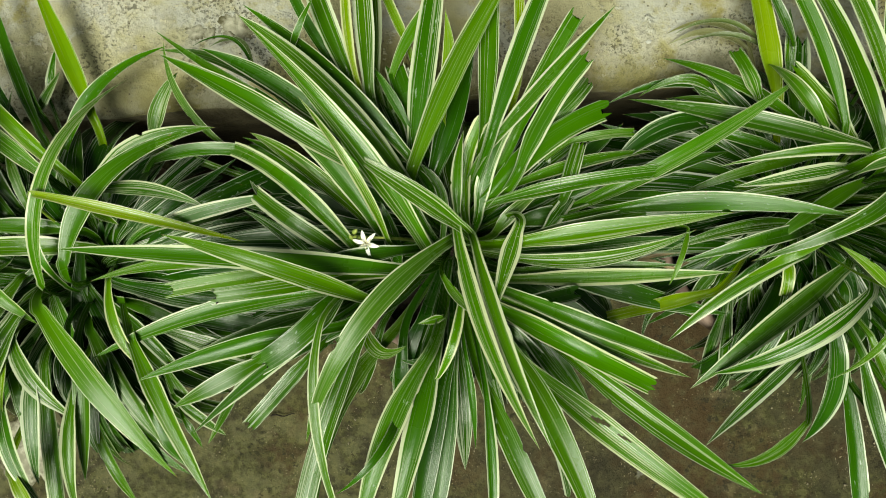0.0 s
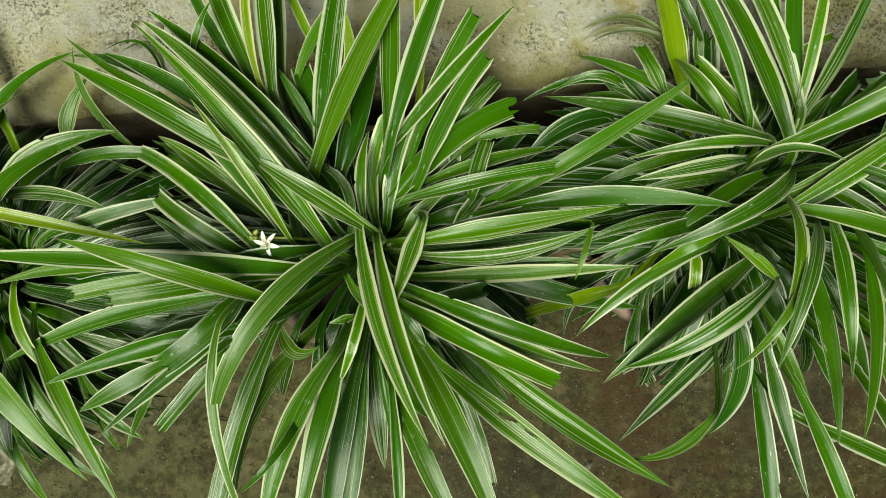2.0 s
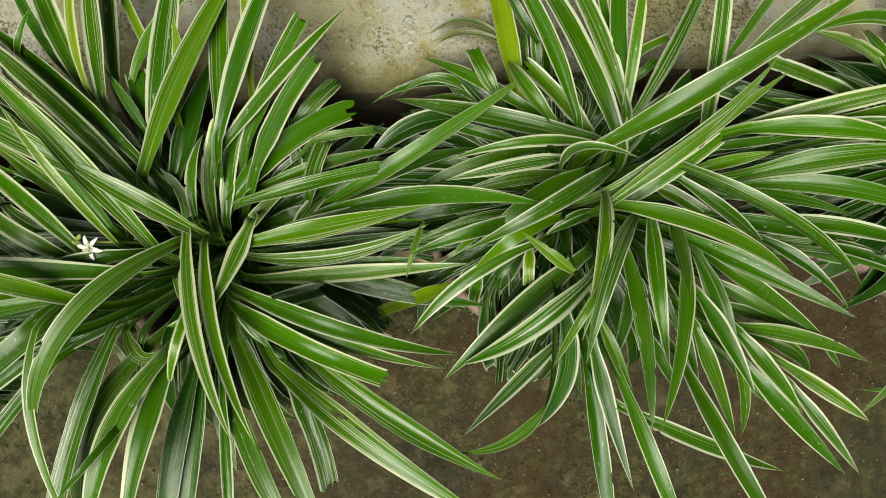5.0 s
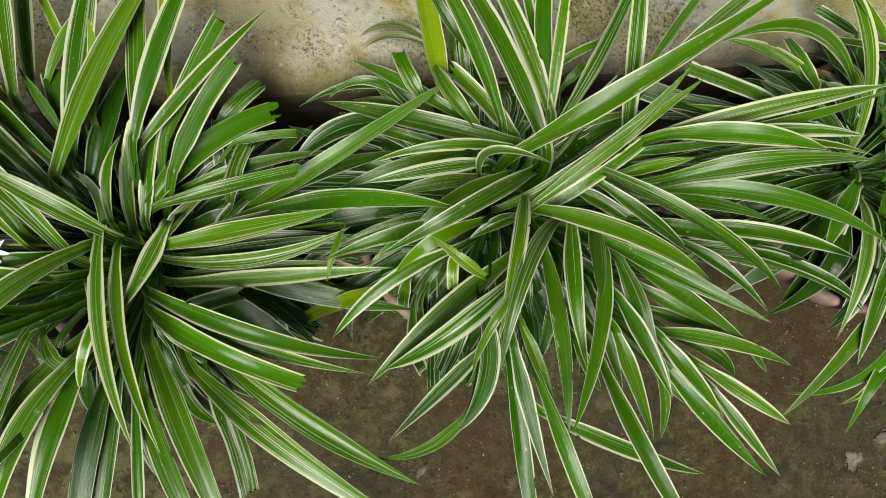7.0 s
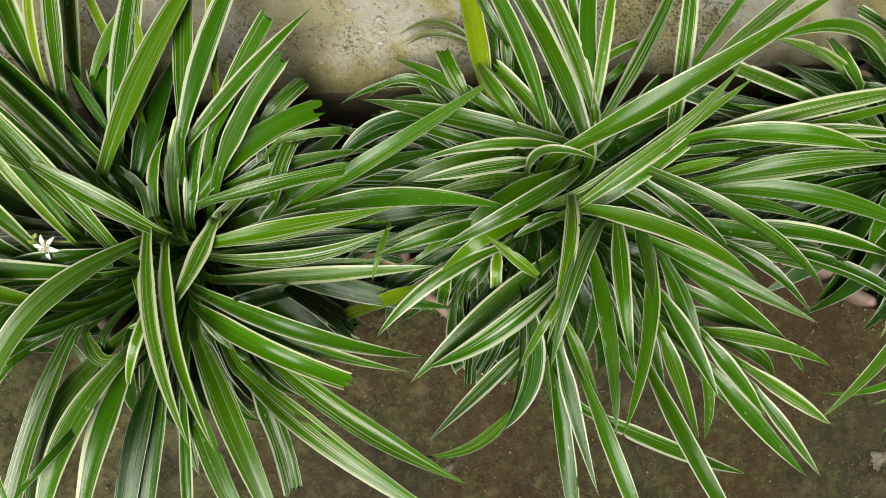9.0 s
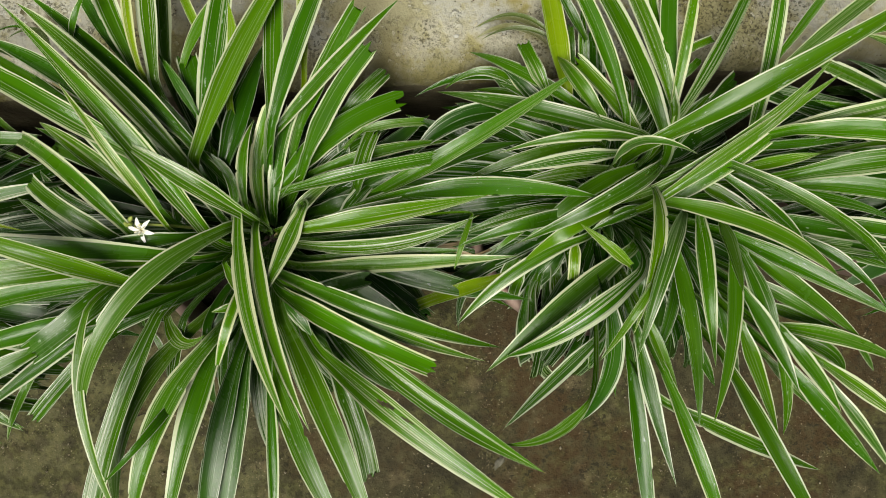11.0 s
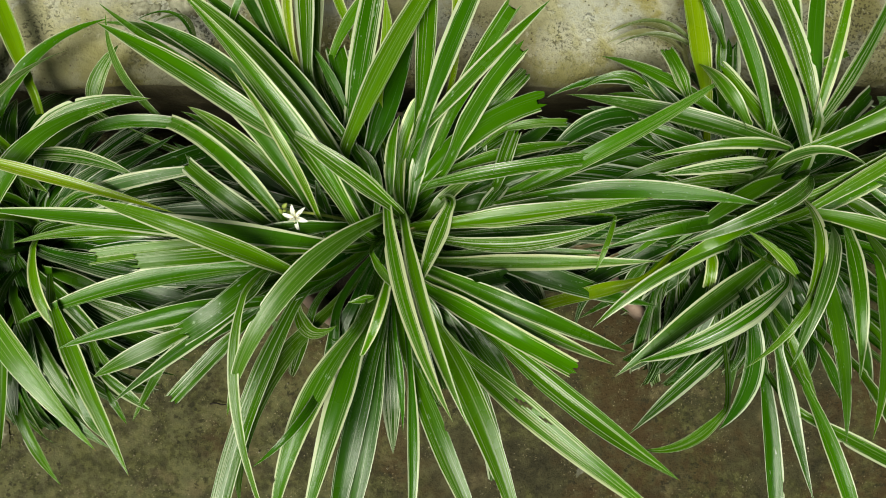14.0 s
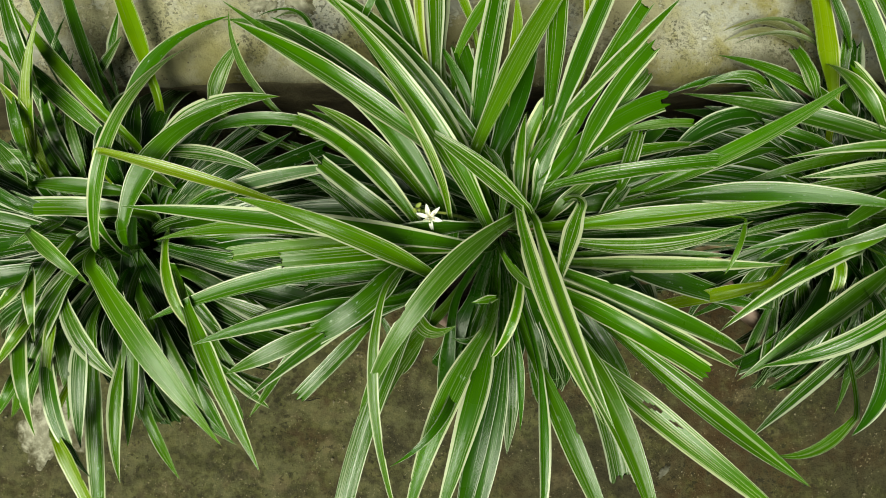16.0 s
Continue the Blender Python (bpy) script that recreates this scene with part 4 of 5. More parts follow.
leaf(plant, (0.009, 0.014, 0.270), -153, 0.118, 0.48, 0.01, 0.086, 0.022, 11, 0.4)
leaf(plant, (-0.011, 0.011, 0.270), -147, 0.090, 0.50, -0.13, 0.026, 0.001, 11, 0.4)
leaf(plant, (-0.046, -0.037, 0.261), -145, 0.105, 0.52, -0.17, 0.014, -0.014, 10, 0.45)
leaf(plant, (-0.028, -0.019, 0.270), -149, 0.070, 0.62, -0.19, 0.046, -0.014, 9, 0.7)
leaf(plant, (-0.041, -0.018, 0.265), -166, 0.094, 0.50, -0.06, 0.039, 0.005, 10, 0.4)
leaf(plant, (-0.035, -0.054, 0.325), 140, 0.039, 0.51, 0.05, 0.013, 0.000, 7, 0.85)
leaf(plant, (-0.004, -0.045, 0.243), -140, 0.137, 0.51, -0.05, 0.014, -0.011, 16, 0.4)
leaf(plant, (-0.011, -0.062, 0.275), -145, 0.104, 0.59, 0.04, 0.013, -0.039, 15, 0.4, margin=.74)
leaf(plant, (0.003, -0.003, 0.270), -106, 0.100, 0.34, -0.09, 0.070, 0.031, 11, 0.6, margin=.68)
leaf(plant, (0.024, -0.020, 0.270), -117, 0.104, 0.35, -0.27, 0.073, 0.034, 11, 0.33)
leaf(plant, (0.006, -0.048, 0.290), -119, 0.086, 0.65, -0.33, 0.067, -0.027, 6, 0.45)
leaf(plant, (0.035, -0.022, 0.270), -87, 0.103, 0.44, -0.17, 0.041, 0.010, 13, 0.55)
leaf(plant, (0.014, -0.035, 0.270), -87, 0.125, 0.49, 0.06, 0.021, 0.025, 11, 0.35)
leaf(plant, (0.058, -0.046, 0.270), -113, 0.113, 0.48, 0.08, 0.033, 0.055, 12, 0.62, margin=.84)
leaf(plant, (0.050, -0.026, 0.270), -107, 0.048, 0.45, -0.02, 0.028, 0.052, 12, 0.45)
leaf(plant, (0.012, -0.012, 0.270), -25, 0.127, 0.45, 0.08, 0.046, 0.013, 13, 0.55, margin=.82)
leaf(plant, (0.061, 0.012, 0.270), -33, 0.164, 0.50, -0.01, 0.053, -0.018, 11, 0.4)
leaf(plant, (0.060, 0.005, 0.264), -35, 0.091, 0.55, -0.05, 0.015, -0.023, 10, 0.45)
leaf(plant, (0.047, 0.002, 0.250), -33, 0.040, 0.49, 0.06, 0.005, 0.006, 11, 0.4, cut=True)
leaf(plant, (0.064, -0.037, 0.265), -31, 0.109, 0.47, 0.00, 0.027, 0.035, 13, 0.45)
leaf(plant, (0.081, -0.045, 0.246), -36, 0.123, 0.51, -0.01, 0.011, -0.008, 13, 0.35)
leaf(plant, (-0.006, -0.120, 0.245), -84, 0.160, 0.47, -0.01, 0.012, -0.001, 12, 0.23)
leaf(plant, (-0.007, -0.105, 0.264), -78, 0.103, 0.50, -0.02, 0.005, 0.010, 12, 0.23, margin=.74)
leaf(plant, (-0.000, -0.092, 0.262), -72, 0.058, 0.51, 0.03, 0.002, 0.012, 9, 0.4)
leaf(plant, (0.009, -0.130, 0.270), -71, 0.141, 0.48, -0.03, 0.030, 0.001, 11, 0.65, margin=.84)
leaf(plant, (0.010, -0.150, 0.270), -25, 0.137, 0.52, -0.02, 0.014, -0.020, 11, 0.35)
leaf(plant, (0.057, -0.123, 0.260), -65, 0.162, 0.30, -0.10, 0.056, 0.026, 12, 0.3)
leaf(plant, (0.064, -0.099, 0.270), -75, 0.076, 0.50, 0.04, 0.003, 0.010, 12, 0.4)
leaf(plant, (0.093, -0.111, 0.264), -94, 0.062, 0.52, 0.22, 0.001, 0.013, 9, 0.6)
leaf(plant, (0.067, -0.076, 0.270), -67, 0.072, 0.49, 0.03, 0.012, 0.016, 12, 0.4, margin=.74)
leaf(plant, (0.098, -0.105, 0.264), -51, 0.078, 0.51, -0.04, 0.011, -0.008, 13, 0.4)
leaf(plant, (0.103, -0.102, 0.248), -17, 0.124, 0.51, 0.09, 0.003, -0.022, 12, 0.5)
leaf(plant, (0.106, -0.129, 0.256), -48, 0.114, 0.51, -0.05, 0.011, -0.008, 13, 0.4)
leaf(plant, (0.131, -0.128, 0.259), -34, 0.087, 0.51, -0.01, 0.006, -0.011, 11, 0.4)
leaf(plant, (0.139, -0.145, 0.256), -52, 0.088, 0.52, -0.05, 0.012, -0.008, 10, 0.35)
leaf(plant, (-0.020, -0.111, 0.220), -139, 0.100, 0.50, 0.01, -0.003, 0.006, 12, 0.23)
leaf(plant, (-0.026, -0.081, 0.261), -105, 0.083, 0.52, 0.28, 0.005, 0.004, 14, 0.23)
leaf(plant, (-0.039, -0.151, 0.255), -161, 0.069, 0.51, 0.30, 0.002, 0.016, 9, 0.45)
leaf(plant, (-0.098, -0.063, 0.240), -159, 0.062, 0.61, -0.05, -0.016, -0.050, 11, 0.88, cut=True, margin=.94)
leaf(plant, (0.113, 0.007, 0.260), 3, 0.138, 0.46, 0.06, 0.042, 0.022, 17, 0.5, margin=.86)
leaf(plant, (0.114, 0.039, 0.262), -10, 0.101, 0.44, 0.05, 0.037, 0.024, 15, 0.65)
leaf(plant, (0.151, 0.037, 0.270), -3, 0.097, 0.49, 0.04, 0.017, 0.008, 10, 0.4)
leaf(plant, (0.100, 0.038, 0.245), 10, 0.169, 0.47, 0.02, 0.044, 0.035, 13, 0.5)
leaf(plant, (0.105, 0.002, 0.250), -16, 0.173, 0.46, 0.12, 0.051, 0.018, 14, 0.5)
leaf(plant, (0.130, -0.025, 0.240), -13, 0.139, 0.49, 0.07, 0.029, 0.005, 13, 0.4, margin=.72)
leaf(plant, (0.132, -0.039, 0.235), -10, 0.104, 0.50, 0.02, 0.020, 0.000, 12, 0.35)
leaf(plant, (0.179, -0.051, 0.245), -28, 0.096, 0.49, 0.15, 0.017, 0.005, 10, 0.4)
leaf(plant, (0.125, -0.039, 0.250), -43, 0.078, 0.47, 0.08, 0.019, 0.010, 10, 0.35)
leaf(plant, (-0.078, 0.085, 0.205), -180, 0.055, 0.51, -0.32, 0.024, -0.010, 8, 0.3)
leaf(plant, (-0.048, 0.062, 0.215), 150, 0.053, 0.55, 0.02, 0.010, -0.010, 8, 0.35)
leaf(plant, (-0.069, 0.074, 0.218), 129, 0.031, 0.50, 0.13, 0.004, 0.000, 7, 0.75)
leaf(plant, (-0.065, 0.071, 0.208), 167, 0.048, 0.52, -0.07, 0.010, -0.003, 7, 0.3)
leaf(plant, (-0.088, 0.062, 0.215), -155, 0.080, 0.48, -0.23, 0.014, 0.000, 16, 0.2)
leaf(plant, (-0.045, 0.039, 0.230), 162, 0.051, 0.52, 0.03, 0.007, -0.005, 9, 0.45, cut=True)
leaf(plant, (-0.022, 0.013, 0.250), -171, 0.077, 0.52, -0.03, 0.025, 0.000, 10, 0.35)
leaf(plant, (-0.039, -0.015, 0.240), -168, 0.094, 0.50, -0.13, 0.020, 0.000, 10, 0.3)
leaf(plant, (-0.076, -0.026, 0.240), -143, 0.039, 0.49, -0.11, 0.010, 0.000, 5, 0.4)
leaf(plant, (-0.043, -0.040, 0.240), -94, 0.026, 0.49, -0.08, 0.010, 0.000, 9, 0.7, cut=True)
leaf(plant, (0.034, -0.044, 0.250), -66, 0.070, 0.50, -0.05, 0.016, 0.000, 10, 0.25)
leaf(plant, (0.072, -0.050, 0.260), -74, 0.081, 0.49, -0.00, 0.016, 0.008, 14, 0.3)
leaf(plant, (0.094, -0.068, 0.235), -30, 0.079, 0.50, -0.03, 0.014, 0.001, 10, 0.3)
leaf(plant, (0.102, -0.086, 0.228), -19, 0.066, 0.50, -0.02, 0.009, -0.002, 9, 0.25)
leaf(plant, (0.140, -0.116, 0.225), -40, 0.047, 0.50, 0.19, 0.011, -0.003, 12, 0.5)
leaf(plant, (0.191, -0.119, 0.215), -50, 0.036, 0.55, -0.10, 0.003, -0.010, 6, 0.45)
leaf(plant, (0.098, -0.126, 0.245), -47, 0.050, 0.49, -0.06, 0.010, 0.000, 9, 0.35)
leaf(plant, (0.047, -0.108, 0.230), -65, 0.045, 0.50, -0.08, 0.012, 0.000, 9, 0.3)
leaf(plant, (0.083, 0.028, 0.250), 4, 0.086, 0.50, 0.00, 0.009, 0.006, 7, 0.3)
leaf(plant, (0.074, 0.012, 0.258), 10, 0.058, 0.49, 0.00, 0.010, 0.004, 9, 0.7)
leaf(plant, (0.088, -0.005, 0.245), -11, 0.115, 0.49, 0.10, 0.014, 0.003, 11, 0.35)
leaf(plant, (0.094, -0.021, 0.240), -12, 0.111, 0.49, -0.01, 0.015, 0.004, 13, 0.35)
leaf(plant, (0.131, -0.033, 0.235), -21, 0.084, 0.50, -0.05, 0.010, 0.001, 10, 0.3)
leaf(plant, (0.072, 0.060, 0.210), 52, 0.035, 0.46, 0.10, 0.010, 0.006, 14, 0.35, cut=True)
leaf(plant, (0.045, 0.049, 0.235), 13, 0.053, 0.48, 0.01, 0.012, 0.005, 6, 0.6)
leaf(plant, (0.047, 0.106, 0.205), 26, 0.037, 0.48, 0.05, 0.008, 0.005, 7, 0.5, cut=True)
leaf(plant, (0.055, 0.092, 0.205), 43, 0.019, 0.43, -0.01, 0.008, 0.005, 7, 0.5, cut=True)
leaf(plant, (0.029, 0.110, 0.228), 101, 0.102, 0.34, 0.05, 0.015, 0.007, 8, 0.4)
leaf(plant, (-0.024, 0.096, 0.210), 94, 0.050, 0.47, 0.07, 0.012, 0.008, 8, 0.3)
leaf(plant, (-0.032, 0.101, 0.205), 96, 0.029, 0.44, 0.08, 0.010, 0.007, 6, 0.2, cut=True)
leaf(plant, (0.003, -0.015, 0.250), -156, 0.040, 0.53, -0.13, 0.012, -0.005, 9, 0.25)
leaf(plant, (0.067, 0.016, 0.240), -19, 0.089, 0.49, -0.12, 0.016, 0.000, 10, 0.3)
leaf(plant, (0.032, -0.053, 0.245), -104, 0.076, 0.51, 0.00, 0.016, -0.005, 10, 0.25)
leaf(plant, (0.054, -0.067, 0.245), -74, 0.082, 0.50, -0.02, 0.014, 0.000, 10, 0.3)
leaf(plant, (0.171, 0.043, 0.262), 13, 0.106, 0.49, -0.07, 0.015, 0.013, 7, 0.4)
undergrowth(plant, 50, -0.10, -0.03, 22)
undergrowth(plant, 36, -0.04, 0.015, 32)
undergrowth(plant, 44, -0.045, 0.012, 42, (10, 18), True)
drape(plant, 20, 238, 318, 0.140, 52)
drape(plant, 12, 30, 150, 0.112, 62)

plant = potted_plant(-0.253, -0.005, 0.098, 0.190, "bushy striped spider plant with upright leaves beside a lime patch")
leaf(plant, (-0.062, 0.050, 0.210), 84, 0.108, 0.31, -0.26, 0.085, 0.030, 9, 0.8)
leaf(plant, (-0.060, 0.096, 0.210), 102, 0.096, 0.16, -0.32, 0.090, 0.030, 11, 0.3)
leaf(plant, (-0.063, -0.020, 0.210), -69, 0.060, 0.33, 0.63, 0.082, 0.030, 10, 0.65)
leaf(plant, (-0.067, -0.048, 0.210), -72, 0.090, 0.41, 0.33, 0.082, 0.030, 11, 0.55, margin=.7)
leaf(plant, (-0.053, -0.044, 0.210), -110, 0.051, -0.09, 0.71, 0.083, 0.030, 10, 0.65)
leaf(plant, (-0.062, -0.081, 0.210), -100, 0.050, -0.05, 0.82, 0.083, 0.030, 10, 0.65)
leaf(plant, (0.067, -0.068, 0.210), -51, 0.064, 0.53, -0.11, 0.006, -0.008, 11, 0.55)
leaf(plant, (-0.050, 0.018, 0.185), -139, 0.040, -0.53, 0.66, 0.083, 0.030, 10, 0.55)
leaf(plant, (-0.065, -0.020, 0.210), -106, 0.036, -0.07, 1.24, 0.082, 0.030, 10, 0.65)
leaf(plant, (-0.065, 0.075, 0.210), 116, 0.039, -0.35, -1.00, 0.083, 0.030, 7, 0.8)
leaf(plant, (-0.068, 0.050, 0.210), 94, 0.073, 0.10, -0.57, 0.085, 0.030, 8, 0.3)
leaf(plant, (-0.067, 0.038, 0.210), 116, 0.038, -0.50, -0.99, 0.083, 0.030, 11, 0.3)
leaf(plant, (-0.071, 0.112, 0.210), 100, 0.046, -0.07, -1.05, 0.083, 0.030, 10, 0.6)
leaf(plant, (-0.047, 0.035, 0.210), 78, 0.109, 0.38, 0.15, 0.058, 0.070, 7, 0.85)
leaf(plant, (0.032, -0.016, 0.210), -27, 0.077, 0.54, 0.19, 0.024, -0.010, 10, 0.4)
leaf(plant, (0.028, -0.020, 0.210), -53, 0.084, 0.55, 0.20, 0.017, -0.020, 11, 0.35)
leaf(plant, (-0.020, -0.030, 0.210), -125, 0.132, 0.61, 0.05, 0.015, -0.060, 12, 0.4)
leaf(plant, (-0.059, -0.056, 0.210), -106, 0.080, 0.42, 0.47, 0.056, -0.010, 11, 0.5)
leaf(plant, (-0.020, 0.107, 0.215), 111, 0.139, 0.50, 0.04, -0.003, -0.009, 10, 0.4)
leaf(plant, (-0.022, 0.121, 0.212), 117, 0.054, 0.51, 0.07, 0.002, -0.006, 9, 0.35)
leaf(plant, (0.011, 0.122, 0.203), 112, 0.123, 0.45, -0.01, 0.006, 0.007, 13, 0.85)
leaf(plant, (-0.031, 0.118, 0.205), 64, 0.040, 0.51, -0.12, 0.007, -0.003, 7, 0.35)
leaf(plant, (-0.023, 0.137, 0.200), 82, 0.036, 0.49, -0.09, 0.006, 0.000, 7, 0.35)
leaf(plant, (-0.007, -0.002, 0.235), 74, 0.157, 0.54, -0.03, 0.085, -0.035, 11, 0.75)
leaf(plant, (-0.006, 0.090, 0.210), 47, 0.110, 0.49, 0.26, 0.006, 0.000, 11, 0.45)
leaf(plant, (0.020, 0.013, 0.255), 48, 0.120, 0.48, 0.26, 0.019, -0.012, 15, 0.45)
leaf(plant, (0.041, 0.070, 0.249), 25, 0.081, 0.51, 0.16, 0.010, -0.006, 15, 0.5)
leaf(plant, (0.016, 0.056, 0.275), -14, 0.124, 0.52, 0.02, 0.003, -0.025, 8, 0.95, margin=.86)
leaf(plant, (-0.048, 0.004, 0.241), -44, 0.050, 0.57, 0.13, 0.013, -0.008, 11, 0.65)
leaf(plant, (-0.005, -0.020, 0.240), -53, 0.148, 0.50, 0.03, 0.022, -0.005, 18, 0.65)
leaf(plant, (0.015, -0.044, 0.241), -50, 0.122, 0.51, -0.09, 0.012, -0.008, 11, 0.5)
leaf(plant, (-0.024, -0.039, 0.241), -56, 0.071, 0.52, -0.08, 0.012, -0.008, 13, 0.4, margin=.7)
leaf(plant, (0.019, -0.042, 0.237), -91, 0.101, 0.52, 0.10, 0.013, -0.008, 12, 0.4)
leaf(plant, (0.062, -0.042, 0.249), -63, 0.119, 0.50, 0.00, 0.007, 0.007, 14, 0.45)
leaf(plant, (0.013, -0.095, 0.215), -69, 0.086, 0.54, 0.08, 0.016, -0.015, 9, 0.45)
leaf(plant, (-0.029, -0.045, 0.241), -97, 0.067, 0.52, 0.07, 0.011, -0.008, 8, 0.75)
leaf(plant, (-0.011, -0.060, 0.241), -91, 0.083, 0.52, 0.04, 0.011, -0.008, 12, 0.35, margin=.7)
leaf(plant, (-0.015, -0.062, 0.220), -88, 0.181, 0.51, 0.04, 0.009, -0.020, 13, 0.45)
leaf(plant, (-0.033, -0.075, 0.241), -72, 0.093, 0.51, -0.10, 0.012, -0.008, 13, 0.35, margin=.72)
leaf(plant, (0.017, -0.078, 0.241), -91, 0.089, 0.51, -0.02, 0.012, -0.008, 10, 0.5)
leaf(plant, (-0.025, -0.132, 0.241), -64, 0.096, 0.29, 0.07, 0.011, -0.008, 11, 0.9)
leaf(plant, (0.044, -0.001, 0.246), -65, 0.075, 0.52, -0.19, 0.012, -0.008, 8, 0.85)
leaf(plant, (0.024, 0.049, 0.229), -27, 0.024, 0.48, 0.04, 0.005, 0.006, 7, 0.6)
leaf(plant, (0.037, 0.062, 0.244), -10, 0.075, 0.50, 0.16, 0.005, 0.006, 10, 0.5)
leaf(plant, (0.011, -0.108, 0.200), -98, 0.064, 0.60, 0.08, -0.020, -0.080, 7, 0.45)
leaf(plant, (0.021, -0.111, 0.200), -99, 0.044, 0.62, 0.18, -0.020, -0.060, 6, 0.45)
leaf(plant, (-0.021, -0.026, 0.241), -114, 0.084, 0.51, -0.01, 0.011, -0.008, 15, 0.3)
leaf(plant, (0.076, 0.035, 0.255), 14, 0.097, 0.50, 0.04, 0.010, -0.002, 10, 0.4, margin=.7)
leaf(plant, (0.005, 0.036, 0.222), 178, 0.072, 0.50, -0.03, 0.009, -0.002, 12, 0.35)
leaf(plant, (-0.037, 0.054, 0.215), 111, 0.067, 0.49, 0.08, 0.014, 0.000, 9, 0.3)
leaf(plant, (-0.029, 0.051, 0.215), 107, 0.047, 0.47, -0.06, 0.013, 0.003, 8, 0.45)
leaf(plant, (0.054, -0.101, 0.205), -66, 0.056, 0.56, -0.00, -0.000, -0.020, 13, 0.25)
leaf(plant, (0.075, -0.087, 0.215), -43, 0.046, 0.53, 0.05, 0.004, -0.009, 8, 0.35)
leaf(plant, (0.077, -0.105, 0.205), -69, 0.028, 0.58, 0.16, 0.003, -0.010, 6, 0.4)
leaf(plant, (0.016, -0.039, 0.215), -60, 0.095, 0.50, 0.05, 0.015, -0.003, 14, 0.3)
leaf(plant, (-0.012, -0.012, 0.215), -68, 0.074, 0.52, 0.04, 0.013, -0.005, 13, 0.3)
leaf(plant, (-0.046, -0.050, 0.215), -86, 0.085, 0.54, 0.28, 0.016, -0.015, 12, 0.35)
leaf(plant, (-0.036, -0.001, 0.215), -121, 0.057, 0.49, 0.05, 0.015, 0.000, 11, 0.35)
leaf(plant, (0.005, 0.076, 0.228), 132, 0.112, 0.49, 0.04, 0.015, 0.010, 11, 0.75, margin=.86)
leaf(plant, (-0.004, 0.070, 0.228), 140, 0.108, 0.50, 0.00, 0.010, 0.006, 12, 0.7, margin=.86)
leaf(plant, (0.006, 0.023, 0.215), -179, 0.082, 0.50, -0.04, 0.010, 0.000, 15, 0.45, cut=True)
leaf(plant, (-0.047, 0.049, 0.228), 86, 0.105, 0.45, 0.11, 0.033, 0.027, 8, 0.85, margin=.84)
leaf(plant, (-0.035, 0.109, 0.210), 118, 0.133, 0.37, 0.04, 0.005, -0.000, 8, 0.15)
leaf(plant, (-0.054, 0.079, 0.215), 110, 0.159, 0.50, -0.02, 0.015, 0.000, 9, 0.3)
leaf(plant, (-0.066, 0.088, 0.215), 125, 0.057, 0.51, -0.15, 0.004, -0.003, 6, 0.3)
leaf(plant, (-0.058, 0.127, 0.214), 70, 0.036, 0.46, -0.11, 0.011, 0.004, 3, 0.4)
leaf(plant, (-0.053, 0.087, 0.212), 78, 0.052, 0.50, -0.11, 0.008, 0.000, 4, 0.3)
leaf(plant, (-0.018, 0.091, 0.205), 57, 0.030, 0.54, 0.01, 0.004, -0.005, 9, 0.15)
leaf(plant, (-0.001, -0.005, 0.218), 92, 0.071, 0.46, 0.28, 0.032, 0.008, 6, 0.7, margin=.7)
leaf(plant, (0.003, 0.019, 0.205), -96, 0.093, 0.52, 0.07, 0.007, -0.015, 12, 0.03, margin=.93)
leaf(plant, (0.005, -0.004, 0.205), -65, 0.095, 0.53, 0.10, 0.013, -0.015, 15, 0.03, margin=.93)
leaf(plant, (-0.031, -0.016, 0.212), -114, 0.075, 0.52, -0.06, 0.012, -0.012, 15, 0.25)
leaf(plant, (-0.015, 0.020, 0.208), -138, 0.044, 0.50, 0.08, 0.004, -0.001, 7, 0.2, cut=True)
leaf(plant, (-0.056, 0.053, 0.216), 120, 0.068, 0.48, -0.13, 0.017, 0.006, 6, 0.85)
leaf(plant, (-0.039, 0.050, 0.214), 170, 0.061, 0.49, -0.11, 0.013, 0.000, 7, 0.5)
leaf(plant, (0.064, 0.086, 0.218), 5, 0.065, 0.50, 0.11, 0.011, 0.002, 10, 0.35, cut=True)
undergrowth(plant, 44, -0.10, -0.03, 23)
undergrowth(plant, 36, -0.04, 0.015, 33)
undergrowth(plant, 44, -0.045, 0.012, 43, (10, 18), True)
drape(plant, 24, 195, 350, 0.132, 53)
drape(plant, 16, 20, 140, 0.122, 54)

plant = potted_plant(0.622, 0.065, 0.114, 0.190, "striped spider plant with arching leaves at the end of the row", (0.018, -0.011))
leaf(plant, (0.037, -0.143, 0.185), -139, 0.112, 0.60, -0.54, 0.084, 0.030, 12, 0.5)
leaf(plant, (-0.025, -0.009, 0.210), -107, 0.082, 0.51, -0.07, 0.004, -0.010, 12, 0.35)
leaf(plant, (0.007, -0.019, 0.205), -95, 0.076, 0.54, -0.17, 0.007, -0.015, 10, 0.3)
leaf(plant, (-0.006, -0.056, 0.200), -90, 0.070, 0.55, -0.51, 0.009, -0.030, 10, 0.25)
leaf(plant, (-0.037, -0.014, 0.210), -132, 0.067, 0.61, -0.15, 0.020, -0.010, 9, 0.3)
leaf(plant, (-0.028, 0.072, 0.200), 141, 0.024, 0.55, 0.16, 0.003, -0.005, 9, 0.5, dry=1.0)
leaf(plant, (0.005, 0.023, 0.210), -68, 0.092, 0.53, -0.04, 0.007, -0.020, 10, 0.3)
leaf(plant, (-0.039, 0.060, 0.230), 176, 0.155, 0.44, -0.29, 0.066, 0.076, 13, 0.6, margin=.88)
